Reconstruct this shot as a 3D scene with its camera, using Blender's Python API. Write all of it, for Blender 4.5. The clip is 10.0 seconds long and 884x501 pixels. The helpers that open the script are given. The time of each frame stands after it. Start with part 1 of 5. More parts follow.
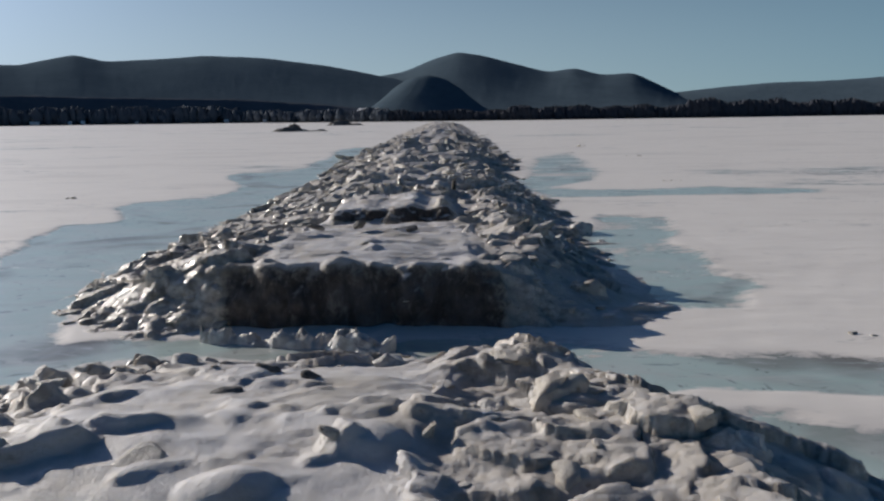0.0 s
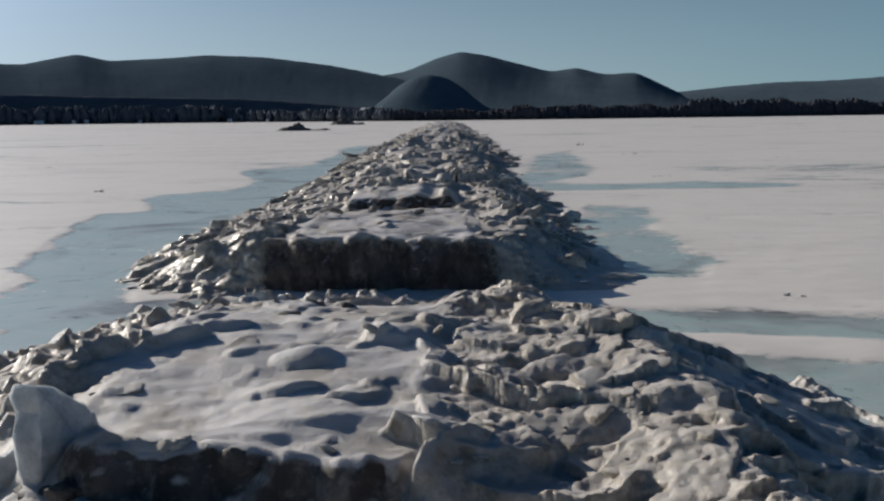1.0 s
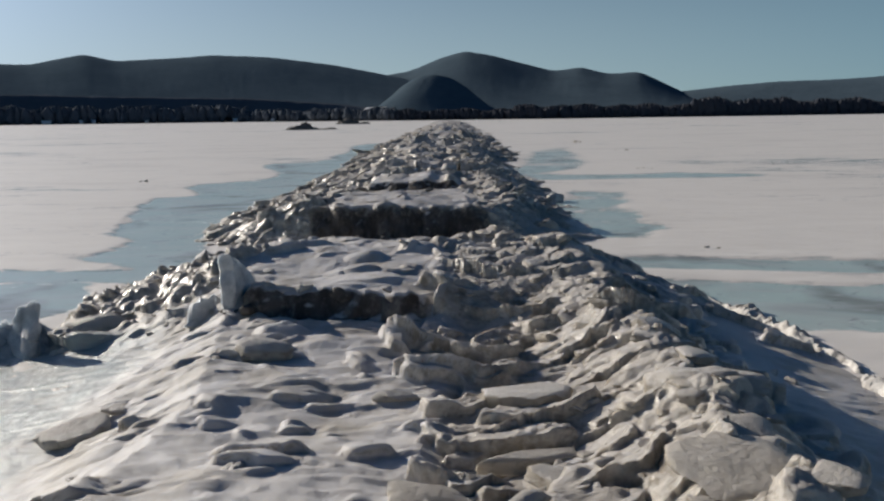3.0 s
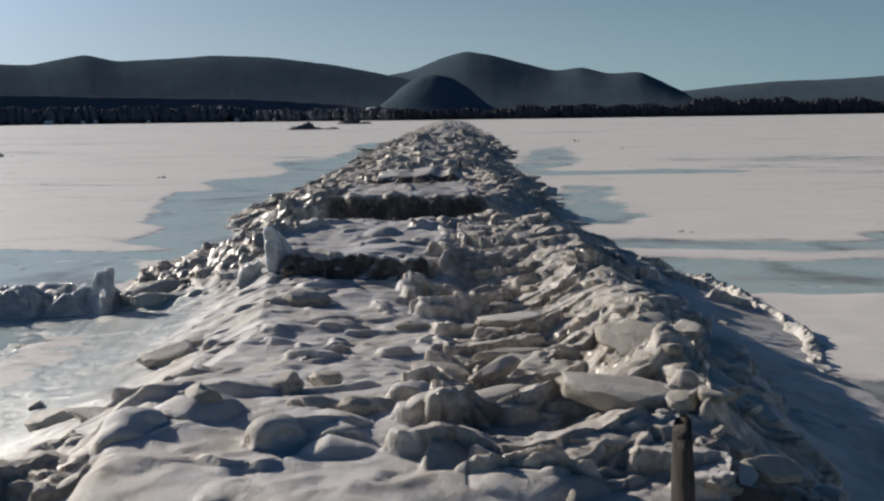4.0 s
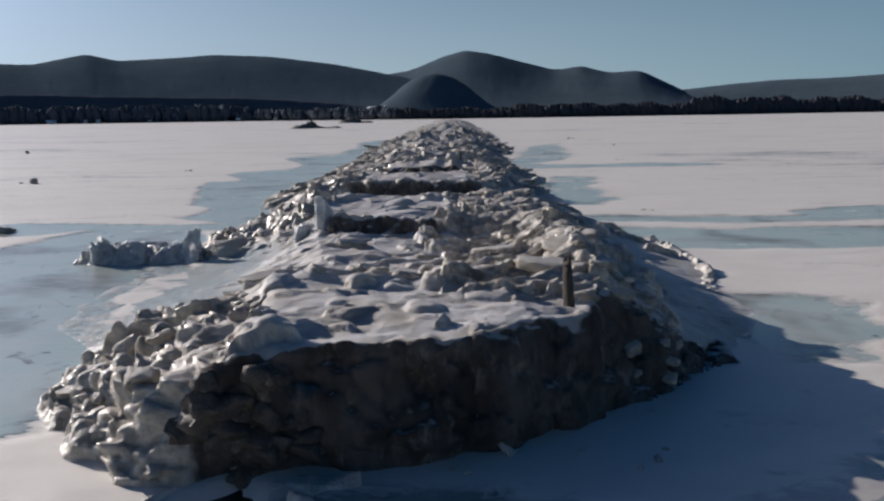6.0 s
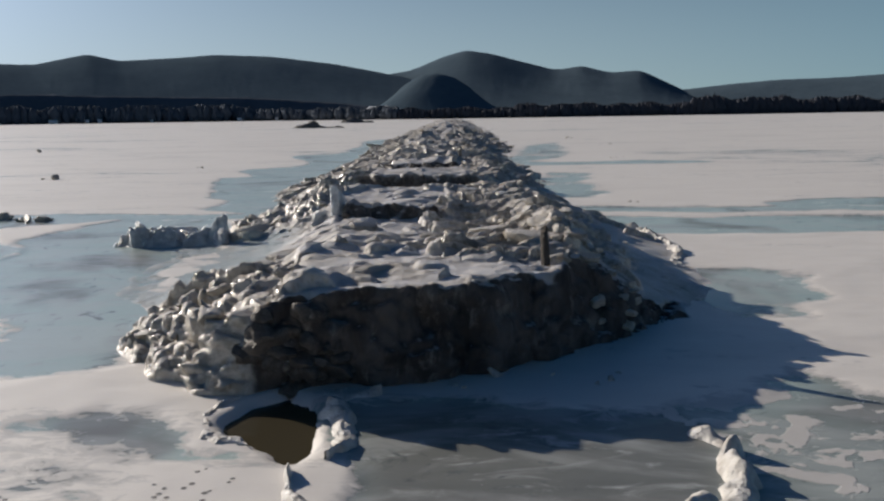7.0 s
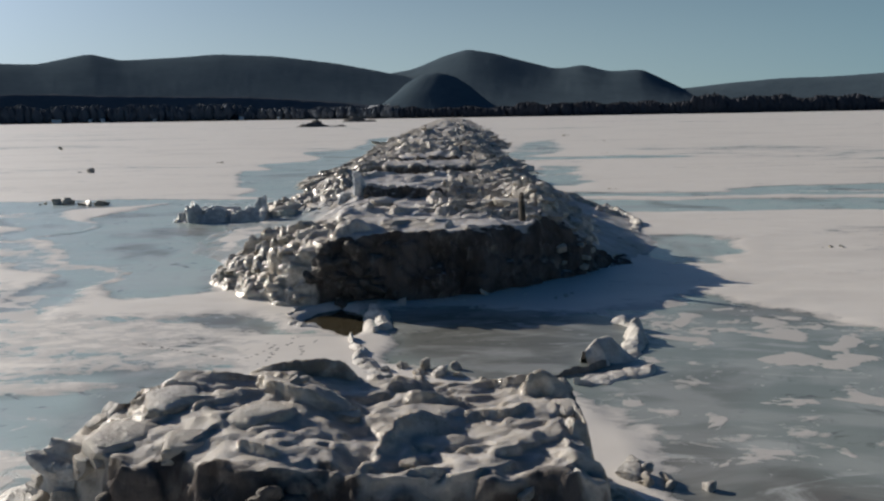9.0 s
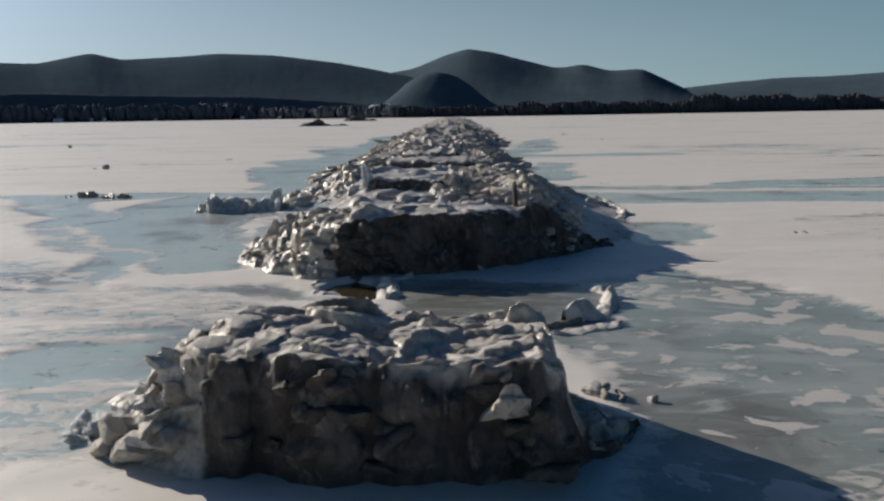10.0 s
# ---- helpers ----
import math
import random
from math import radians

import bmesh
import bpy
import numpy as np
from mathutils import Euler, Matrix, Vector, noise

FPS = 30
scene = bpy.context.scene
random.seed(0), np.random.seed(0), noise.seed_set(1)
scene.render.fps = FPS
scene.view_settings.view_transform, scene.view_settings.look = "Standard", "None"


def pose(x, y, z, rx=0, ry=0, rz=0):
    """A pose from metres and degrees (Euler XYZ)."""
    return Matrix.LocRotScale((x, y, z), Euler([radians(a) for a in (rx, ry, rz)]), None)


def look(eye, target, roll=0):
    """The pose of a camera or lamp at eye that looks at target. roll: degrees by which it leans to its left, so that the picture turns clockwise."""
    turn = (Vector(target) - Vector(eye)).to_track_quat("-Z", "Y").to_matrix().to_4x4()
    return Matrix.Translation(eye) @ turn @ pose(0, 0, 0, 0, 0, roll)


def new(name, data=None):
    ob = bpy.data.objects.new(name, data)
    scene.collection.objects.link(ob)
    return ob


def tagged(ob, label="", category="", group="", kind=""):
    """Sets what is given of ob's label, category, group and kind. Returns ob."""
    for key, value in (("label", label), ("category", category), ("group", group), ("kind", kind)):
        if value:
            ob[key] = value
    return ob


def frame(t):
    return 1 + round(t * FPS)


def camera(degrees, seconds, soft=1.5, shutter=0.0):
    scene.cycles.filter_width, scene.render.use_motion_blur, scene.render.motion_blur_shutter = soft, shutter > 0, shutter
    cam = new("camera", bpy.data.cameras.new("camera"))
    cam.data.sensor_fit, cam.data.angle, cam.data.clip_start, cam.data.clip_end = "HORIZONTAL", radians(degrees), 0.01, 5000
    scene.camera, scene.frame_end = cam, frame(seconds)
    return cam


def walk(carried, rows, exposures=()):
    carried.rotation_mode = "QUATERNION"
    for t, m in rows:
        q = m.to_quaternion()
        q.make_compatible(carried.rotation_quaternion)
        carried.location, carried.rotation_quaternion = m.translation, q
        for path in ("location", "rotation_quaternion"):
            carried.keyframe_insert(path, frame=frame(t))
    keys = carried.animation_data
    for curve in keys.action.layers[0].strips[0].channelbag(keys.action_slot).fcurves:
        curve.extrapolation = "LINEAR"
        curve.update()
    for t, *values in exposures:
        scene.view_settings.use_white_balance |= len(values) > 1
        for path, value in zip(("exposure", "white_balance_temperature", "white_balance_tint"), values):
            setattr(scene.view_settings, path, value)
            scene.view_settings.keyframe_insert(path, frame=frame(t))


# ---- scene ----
cam = camera(62.0, 10.0, soft=2.3)
METRES, EYE, TILT, LEAN, TURN = 53.5, 8.5, -10.25, 0.68, 0.0
ROWS = [
    (0.0, 0.0, 0.0, 0.0, 0.0, 0.0, -0.0),
    (0.5, -0.0007, -0.0555, -0.0105, 0.1, -0.02, -0.04),
    (1.0, -0.0012, -0.1105, -0.0213, 0.17, -0.04, -0.08),
    (1.5, -0.0015, -0.1648, -0.0318, 0.26, -0.05, -0.07),
    (2.0, -0.002, -0.2185, -0.0421, 0.34, -0.06, -0.06),
    (2.5, -0.002, -0.2714, -0.0527, 0.42, -0.07, -0.07),
    (4.0, -0.0041, -0.4269, -0.0835, 0.55, -0.08, -0.04),
    (4.5, -0.0049, -0.4775, -0.0934, 0.57, -0.11, -0.01),
    (5.0, -0.0058, -0.5271, -0.1028, 0.59, -0.12, 0.02),
    (5.5, -0.0068, -0.5757, -0.1116, 0.57, -0.15, 0.03),
    (7.0, -0.0064, -0.7176, -0.1394, 0.64, -0.16, 0.02),
    (7.5, -0.0068, -0.7634, -0.1484, 0.65, -0.17, 0.02),
    (8.0, -0.0071, -0.809, -0.1572, 0.67, -0.18, 0.03),
    (8.5, -0.0074, -0.8533, -0.1655, 0.69, -0.21, 0.05),
    (9.0, -0.008, -0.8966, -0.1739, 0.73, -0.23, 0.08),
    (9.5, -0.0085, -0.9392, -0.1826, 0.75, -0.25, 0.05),
    (10.0, -0.0087, -0.9816, -0.1906, 0.77, -0.28, 0.04),
]
walk(cam, [(t, pose(0, 0, EYE, TILT, LEAN, TURN) @ pose(METRES * x, METRES * y, METRES * z, 90 + pitch, roll, yaw)) for t, x, y, z, yaw, pitch, roll in ROWS],
     exposures=[(0.0, 0.0, 6480, 11), (1.0, 0.0, 6600, 9), (2.5, 0.02, 6650, 9), (4.0, 0.05, 6720, 10), (5.0, 0.05, 6500, 13), (5.5, 0.05, 6400, 14), (6.8, 0.05, 6700, 11), (7.5, 0.05, 6800, 10), (10.0, 0.05, 6850, 9)])

# ---- light: low winter sun ahead and to the left, clear sky ----
SUN_AZ, SUN_EL = 56.0, 21.6          # degrees to the left of ahead, above the horizon
world = bpy.data.worlds.new("sky")
scene.world = world
world.use_nodes = True
wn, wl = world.node_tree.nodes, world.node_tree.links
sky = wn.new("ShaderNodeTexSky")
sky.sky_type = "NISHITA"
sky.sun_disc = False
sky.sun_elevation = radians(SUN_EL)
sky.sun_rotation = radians(-SUN_AZ)
sky.air_density, sky.dust_density, sky.ozone_density = 0.19, 1.3, 6.0
haze = wn.new("ShaderNodeHueSaturation")      # deep clear winter blue overhead
haze.inputs["Hue"].default_value, haze.inputs["Saturation"].default_value = 0.49, 1.3
wl.new(sky.outputs["Color"], haze.inputs["Color"])
height = wn.new("ShaderNodeTexGradient")      # thin haze lies along the horizon
height.texture_mapping.mapping_x, height.texture_mapping.mapping_z = "Z", "X"
thick = wn.new("ShaderNodeMapRange")
thick.interpolation_type = "SMOOTHSTEP"
for key, v in zip(("From Min", "From Max", "To Min", "To Max"), (-0.1, 0.46, 0.98, 0.0)):
    thick.inputs[key].default_value = v
wl.new(height.outputs["Fac"], thick.inputs["Value"])
veil = wn.new("ShaderNodeMix")
veil.data_type = "RGBA"
sunward = wn.new("ShaderNodeTexGradient")     # the haze is brighter towards the sun
sunward.texture_mapping.rotation = (0, 0, radians(SUN_AZ - 90 - 180) * -1)
glow = wn.new("ShaderNodeMix")
glow.data_type = "RGBA"
glow.inputs[6].default_value, glow.inputs[7].default_value = (2.15, 3.3, 3.65, 1), (4.2, 5.1, 4.95, 1)
wl.new(sunward.outputs["Fac"], glow.inputs[0])
wl.new(glow.outputs[2], veil.inputs[7])
wl.new(thick.outputs["Result"], veil.inputs[0])
wl.new(haze.outputs["Color"], veil.inputs[6])
wl.new(veil.outputs[2], wn["Background"].inputs["Color"])
wn["Background"].inputs["Strength"].default_value = 0.103
sun_dir = Vector((-math.sin(radians(SUN_AZ)) * math.cos(radians(SUN_EL)),
                  math.cos(radians(SUN_AZ)) * math.cos(radians(SUN_EL)), math.sin(radians(SUN_EL))))
sun_data = bpy.data.lights.new("sun", "SUN")
sun_data.energy, sun_data.angle, sun_data.color = 4.6, radians(0.53), (0.965, 0.89, 0.79)
sun = new("sun", sun_data)
sun.matrix_world = look(sun_dir * 200, (0, 0, 0))
scene.view_settings.exposure = 0.0


# ---- materials ----
class Nodes:
    """Short hand for node materials."""

    def __init__(self, name):
        self.m = bpy.data.materials.new(name)
        self.m.use_nodes = True
        self.t = self.m.node_tree
        self.b = self.t.nodes["Principled BSDF"]

    def add(self, kind, **sets):
        n = self.t.nodes.new(kind)
        for k, v in sets.items():
            n.inputs[k].default_value = v
        return n

    def link(self, a, b):
        self.t.links.new(a, b)

    def pos(self, scale=(1, 1, 1), space="Object"):
        tc = self.t.nodes.new("ShaderNodeTexCoord")
        mp = self.t.nodes.new("ShaderNodeMapping")
        mp.inputs["Scale"].default_value = scale
        self.link(tc.outputs[space], mp.inputs["Vector"])
        return mp.outputs["Vector"]

    def noise(self, scale, detail=4, rough=0.55, vec=None, distort=0.0):
        n = self.add("ShaderNodeTexNoise", Scale=scale, Detail=detail, Roughness=rough, Distortion=distort)
        if vec is not None:
            self.link(vec, n.inputs["Vector"])
        return n.outputs["Fac"]

    def ramp(self, fac, lo, hi, a=0.0, b=1.0):
        n = self.t.nodes.new("ShaderNodeMapRange")
        n.interpolation_type = "SMOOTHSTEP"
        for i, v in ((1, lo), (2, hi), (3, a), (4, b)):
            n.inputs[i].default_value = v
        self.link(fac, n.inputs[0])
        return n.outputs[0]

    def math(self, op, a, b):
        n = self.t.nodes.new("ShaderNodeMath")
        n.operation = op
        for i, v in enumerate((a, b)):
            if isinstance(v, (int, float)):
                n.inputs[i].default_value = v
            else:
                self.link(v, n.inputs[i])
        return n.outputs[0]

    def mix(self, fac, a, b):
        n = self.t.nodes.new("ShaderNodeMix")
        n.data_type = "RGBA"
        if isinstance(fac, (int, float)):
            n.inputs[0].default_value = fac
        else:
            self.link(fac, n.inputs[0])
        for i, v in ((6, a), (7, b)):
            if isinstance(v, tuple):
                n.inputs[i].default_value = (*v, 1)
            else:
                self.link(v, n.inputs[i])
        return n.outputs[2]

    def bump(self, height, strength, distance):
        n = self.add("ShaderNodeBump", Strength=strength, Distance=distance)
        self.link(height, n.inputs["Height"])
        if self.b.inputs["Normal"].is_linked:
            self.link(self.b.inputs["Normal"].links[0].from_socket, n.inputs["Normal"])
        self.link(n.outputs["Normal"], self.b.inputs["Normal"])

    def out(self, colour=None, rough=None):
        for key, v in (("Base Color", colour), ("Roughness", rough)):
            if v is None:
                continue
            if isinstance(v, tuple):
                self.b.inputs[key].default_value = (*v, 1)
            elif isinstance(v, (int, float)):
                self.b.inputs[key].default_value = v
            else:
                self.link(v, self.b.inputs[key])
        return self.m

    def up(self):
        g = self.t.nodes.new("ShaderNodeNewGeometry")
        s = self.t.nodes.new("ShaderNodeSeparateXYZ")
        self.link(g.outputs["Normal"], s.inputs[0])
        return s.outputs["Z"]


SNOW = (0.57, 0.556, 0.555)
SNOW_DIRTY = (0.42, 0.39, 0.352)


def mat_river():
    n = Nodes("river_ice")
    p = n.pos()
    flat = n.pos((0.35, 1.0, 1.0))
    at = n.t.nodes.new("ShaderNodeAttribute")
    at.attribute_name = "bare"
    wob = n.math("ADD", n.math("MULTIPLY", n.math("SUBTRACT", n.noise(0.16, 6, 0.62, flat, 0.6), 0.5), 3.6),
                 n.math("MULTIPLY", n.math("SUBTRACT", n.noise(0.5, 7, 0.62, flat, 1.2), 0.5), 2.4))
    wob = n.math("ADD", wob, n.math("MULTIPLY", n.math("SUBTRACT", n.noise(1.6, 6, 0.65, n.pos((0.6, 1.0, 1.0)), 1.2), 0.5), 2.2))
    level = n.math("ADD", at.outputs["Fac"], wob)
    bare = n.ramp(level, -0.14, 0.16)
    snow = n.mix(n.noise(0.5, 6, 0.6, flat), (0.67, 0.63, 0.59), (0.82, 0.785, 0.74))
    snow = n.mix(n.ramp(n.noise(0.07, 5, 0.6, flat), 0.48, 0.75), snow, (0.62, 0.585, 0.55))
    snow = n.mix(n.ramp(level, -0.6, -0.15), snow, (0.54, 0.52, 0.50))
    ice = n.mix(n.noise(0.22, 6, 0.6, flat, 0.8), (0.33, 0.425, 0.41), (0.47, 0.56, 0.54))
    ice = n.mix(n.ramp(n.noise(0.12, 3, 0.5, p, 0.5), 0.5, 0.68), ice, (0.19, 0.185, 0.165))
    mk = n.t.nodes.new("ShaderNodeAttribute")
    mk.attribute_name = "murk"
    ice = n.mix(mk.outputs["Fac"], ice, n.mix(n.noise(0.45, 6, 0.6, flat, 0.9), (0.08, 0.08, 0.075), (0.23, 0.225, 0.21)))
    ice = n.mix(n.ramp(n.noise(0.9, 6, 0.65, flat, 1.4), 0.54, 0.72), ice, (0.42, 0.44, 0.43))
    ice = n.mix(n.ramp(n.noise(0.6, 6, 0.65, p, 2.0), 0.58, 0.7), ice, (0.12, 0.135, 0.135))
    fl = n.t.nodes.new("ShaderNodeAttribute")
    fl.attribute_name = "flake"
    crisp = n.math("ADD", n.noise(0.62, 4, 0.58, n.pos((0.75, 1.0, 1.0)), 0.5), n.math("MULTIPLY", n.math("SUBTRACT", fl.outputs["Fac"], 1.0), 0.5))
    crisp = n.ramp(crisp, 0.59, 0.615)
    ice = n.mix(n.ramp(n.noise(0.22, 5, 0.55, n.pos((0.6, 1.1, 1.0)), 2.0), 0.42, 0.62), ice, n.mix(0.4, ice, (0.50, 0.52, 0.51)))
    bare = n.math("MULTIPLY", bare, n.math("SUBTRACT", 1.0, crisp))
    col = n.mix(bare, snow, ice)
    n.bump(n.noise(0.8, 6, 0.65, flat), 0.35, 0.12)
    n.bump(n.noise(14, 4, 0.6, p), 0.25, 0.02)
    n.bump(n.ramp(bare, 0, 1, 1, 0), 0.25, 0.05)
    rough = n.ramp(bare, 0, 1, 0.55, 0.26)
    return n.out(col, rough)


def mat_rubble():
    n = Nodes("ice_and_snow")
    p = n.pos()
    st = n.pos((1.0, 1.0, 0.4))
    up = n.up()
    at = n.t.nodes.new("ShaderNodeAttribute")
    at.attribute_name = "wall"
    a, b, c = n.noise(0.55, 5, 0.6, p), n.noise(3.2, 5, 0.62, p), n.noise(16, 4, 0.6, p)
    snow = n.mix(n.ramp(a, 0.42, 0.68), SNOW, SNOW_DIRTY)
    heap = n.t.nodes.new("ShaderNodeAttribute")
    heap.attribute_name = "heap"
    snow = n.mix(n.math("MULTIPLY", n.ramp(b, 0.3, 0.62, 0.25, 1.0), n.math("MINIMUM", heap.outputs["Fac"], 1.0)), snow, (0.42, 0.39, 0.355))
    ice = n.mix(n.ramp(b, 0.35, 0.68), (0.36, 0.33, 0.288), (0.59, 0.555, 0.505))
    ice = n.mix(n.ramp(a, 0.52, 0.66), ice, (0.24, 0.21, 0.175))
    # dirty upright fronts turned from the sun: their shade is painted into this colour
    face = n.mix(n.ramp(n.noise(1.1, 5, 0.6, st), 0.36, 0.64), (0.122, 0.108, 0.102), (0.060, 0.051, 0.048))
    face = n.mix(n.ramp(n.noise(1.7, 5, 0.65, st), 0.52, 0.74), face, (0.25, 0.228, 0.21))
    w = n.math("ADD", up, n.math("MULTIPLY", n.math("SUBTRACT", b, 0.5), 0.6))
    free = n.math("MULTIPLY", n.math("SUBTRACT", 1.0, heap.outputs["Fac"]), n.math("SUBTRACT", 1.0, n.math("MINIMUM", at.outputs["Fac"], 1.0)))
    w = n.math("ADD", w, n.math("MULTIPLY", free, 0.42))
    w = n.math("SUBTRACT", w, n.math("MULTIPLY", heap.outputs["Fac"], 0.15))
    w = n.math("SUBTRACT", w, n.math("MULTIPLY", at.outputs["Fac"], 0.3))
    k = n.ramp(w, 0.5, 0.8)
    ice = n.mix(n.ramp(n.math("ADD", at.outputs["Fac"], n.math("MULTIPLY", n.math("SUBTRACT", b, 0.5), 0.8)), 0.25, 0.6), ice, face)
    col = n.mix(k, ice, snow)
    gl = n.t.nodes.new("ShaderNodeAttribute")
    gl.attribute_name = "glaze"
    glassy = n.math("MULTIPLY", gl.outputs["Fac"], n.ramp(n.noise(0.7, 5, 0.6, p, 0.8), 0.3, 0.6, 0.45, 1.0))
    col = n.mix(glassy, col, n.mix(a, (0.28, 0.335, 0.335), (0.44, 0.48, 0.48)))
    n.bump(b, 0.22, 0.10)
    crack = n.add("ShaderNodeTexVoronoi", Scale=2.6, Randomness=1.0)
    n.link(n.pos((0.7, 1.2, 1.2)), crack.inputs["Vector"])
    n.bump(n.math("MULTIPLY", n.math("SUBTRACT", 1.0, crack.outputs["Distance"]), heap.outputs["Fac"]), 0.6, 0.14)
    n.bump(n.noise(6, 6, 0.75, p), 0.6, 0.07)
    n.bump(c, 0.25, 0.015)
    wet = n.ramp(n.math("ADD", k, n.math("MULTIPLY", c, 0.6)), 0.1, 1.3, 0.2, 0.6)
    rough = n.math("SUBTRACT", n.math("ADD", wet, n.math("MULTIPLY", at.outputs["Fac"], 0.5)), n.math("MULTIPLY", glassy, 0.25))
    n.link(n.ramp(at.outputs["Fac"], 0.1, 0.6, 0.5, 0.12), n.b.inputs["Specular IOR Level"])
    n.link(n.ramp(at.outputs["Fac"], 0.0, 0.5, 0.55, 0.1), n.b.inputs["Subsurface Weight"])
    n.b.inputs["Subsurface Radius"].default_value = (0.32, 0.29, 0.25)
    n.b.inputs["Subsurface Scale"].default_value = 0.22
    return n.out(col, rough)


def mat_snow_crust():
    n = Nodes("crusted_snow")
    p = n.pos()
    b, c = n.noise(2.2, 5, 0.6, p), n.noise(14, 4, 0.6, p)
    n.bump(b, 0.8, 0.2)
    n.bump(n.noise(6, 5, 0.65, p), 0.6, 0.06)
    n.bump(c, 0.4, 0.02)
    return n.out(n.mix(n.ramp(b, 0.35, 0.7), (0.66, 0.64, 0.605), (0.43, 0.40, 0.365)), 0.5)


def mat_block():
    n = Nodes("broken_ice")
    p = n.pos((1, 1, 1))
    oi = n.t.nodes.new("ShaderNodeObjectInfo")
    up = n.up()
    b, c = n.noise(2.6, 5, 0.6, p), n.noise(15, 4, 0.6, p)
    clear = n.mix(oi.outputs["Random"], (0.38, 0.342, 0.29), (0.58, 0.54, 0.475))
    clear = n.mix(n.ramp(b, 0.48, 0.70), clear, (0.24, 0.208, 0.17))
    snow = n.mix(oi.outputs["Random"], (0.58, 0.55, 0.515), (0.44, 0.405, 0.36))
    k = n.ramp(n.math("ADD", up, n.math("MULTIPLY", n.math("SUBTRACT", b, 0.5), 1.1)), 0.42, 0.95)
    col = n.mix(k, clear, snow)
    n.bump(b, 0.4, 0.10)
    n.bump(n.noise(5, 6, 0.75, p), 0.7, 0.09)
    n.bump(n.noise(34, 3, 0.6, p), 0.35, 0.012)
    n.b.inputs["IOR"].default_value = 1.31
    n.b.inputs["Subsurface Weight"].default_value = 0.5
    n.b.inputs["Subsurface Radius"].default_value = (0.30, 0.28, 0.25)
    n.b.inputs["Subsurface Scale"].default_value = 0.22
    return n.out(col, n.ramp(c, 0.35, 0.65, 0.2, 0.6))


def mat_pale():
    n = Nodes("pale_clear_ice")
    p = n.pos()
    b, c = n.noise(1.8, 5, 0.6, p), n.noise(12, 4, 0.6, p)
    n.bump(b, 0.35, 0.1)
    n.bump(n.noise(5, 6, 0.75, p), 0.7, 0.09)
    n.b.inputs["IOR"].default_value = 1.31
    n.b.inputs["Subsurface Weight"].default_value = 0.8
    n.b.inputs["Subsurface Radius"].default_value = (0.34, 0.36, 0.38)
    n.b.inputs["Subsurface Scale"].default_value = 0.7
    return n.out(n.mix(n.ramp(b, 0.35, 0.68), (0.38, 0.40, 0.42), (0.66, 0.665, 0.66)), n.ramp(c, 0.35, 0.65, 0.18, 0.5))


def mat_plain(name, lo, hi, scale, rough=0.85, bump=0.3, dist=0.05, stretch=(1, 1, 1), sheen=0.5):
    n = Nodes(name)
    p = n.pos(stretch)
    a = n.noise(scale, 6, 0.62, p)
    b = n.noise(scale * 7, 4, 0.6, p)
    col = n.mix(n.ramp(n.math("ADD", n.math("MULTIPLY", a, 0.65), n.math("MULTIPLY", b, 0.35)), 0.35, 0.65), lo, hi)
    n.bump(b, bump, dist)
    n.b.inputs["Specular IOR Level"].default_value = sheen
    return n.out(col, rough)


def mat_water():
    n = Nodes("dark_water")
    n.bump(n.noise(3, 3, 0.5, n.pos()), 0.06, 0.02)
    n.b.inputs["IOR"].default_value = 1.33
    return n.out((0.055, 0.047, 0.03), 0.05)


M_RIVER, M_RUBBLE, M_CRUST, M_BLOCK, M_WATER = mat_river(), mat_rubble(), mat_snow_crust(), mat_block(), mat_water()
M_PALE = mat_pale()
# Distance haze is put into the base colours of the hills and the rise.
M_HAZY_HILL = mat_plain("hazy_hillside", (0.074, 0.104, 0.130), (0.090, 0.124, 0.152), 0.006, 0.95, 0.2, 9.0, sheen=0.0)
M_HAZY_RISE = mat_plain("hazy_rise", (0.085, 0.098, 0.118), (0.105, 0.118, 0.14), 0.01, 0.95, 0.15, 7.0, sheen=0.0)
M_LAND = mat_plain("shore_land", (0.05, 0.05, 0.045), (0.22, 0.21, 0.20), 0.02, 0.95)
M_WOODS = mat_plain("bare_woods", (0.050, 0.054, 0.066), (0.066, 0.070, 0.084), 0.05, 0.95, sheen=0.0)
M_POST = mat_plain("weathered_wood", (0.03, 0.025, 0.021), (0.095, 0.08, 0.066), 5.0, 0.85, 0.6, 0.02, (6, 6, 0.6))
M_ROCK = mat_plain("dark_rock", (0.05, 0.048, 0.045), (0.20, 0.19, 0.18), 0.9, 0.8, 0.6, 0.1)
# pressed snow of the prints with their shade painted in; also a dark ice seam
M_DARK_PRESSED = mat_plain("dark_pressed_snow", (0.12, 0.115, 0.11), (0.22, 0.21, 0.20), 8.0, 0.7)
M_PAINT = mat_plain("white_paint", (0.62, 0.62, 0.60), (0.80, 0.79, 0.77), 0.4, 0.6)
M_ROOF = mat_plain("snowy_roof", (0.60, 0.60, 0.60), (0.80, 0.80, 0.80), 0.3, 0.6)


# ---- number noise, for shaping the ice ----
def hash01(ix, iy, iz, seed):
    h = (ix.astype(np.int64) * 374761393 + iy.astype(np.int64) * 668265263 + iz.astype(np.int64) * 2147483647 + seed * 974634533) & 0xFFFFFFFF
    h = ((h ^ (h >> 13)) * 1274126177) & 0xFFFFFFFF
    h = ((h ^ (h >> 16)) * 2246822519) & 0xFFFFFFFF
    return ((h ^ (h >> 15)) & 0xFFFFFF) / float(0xFFFFFF)


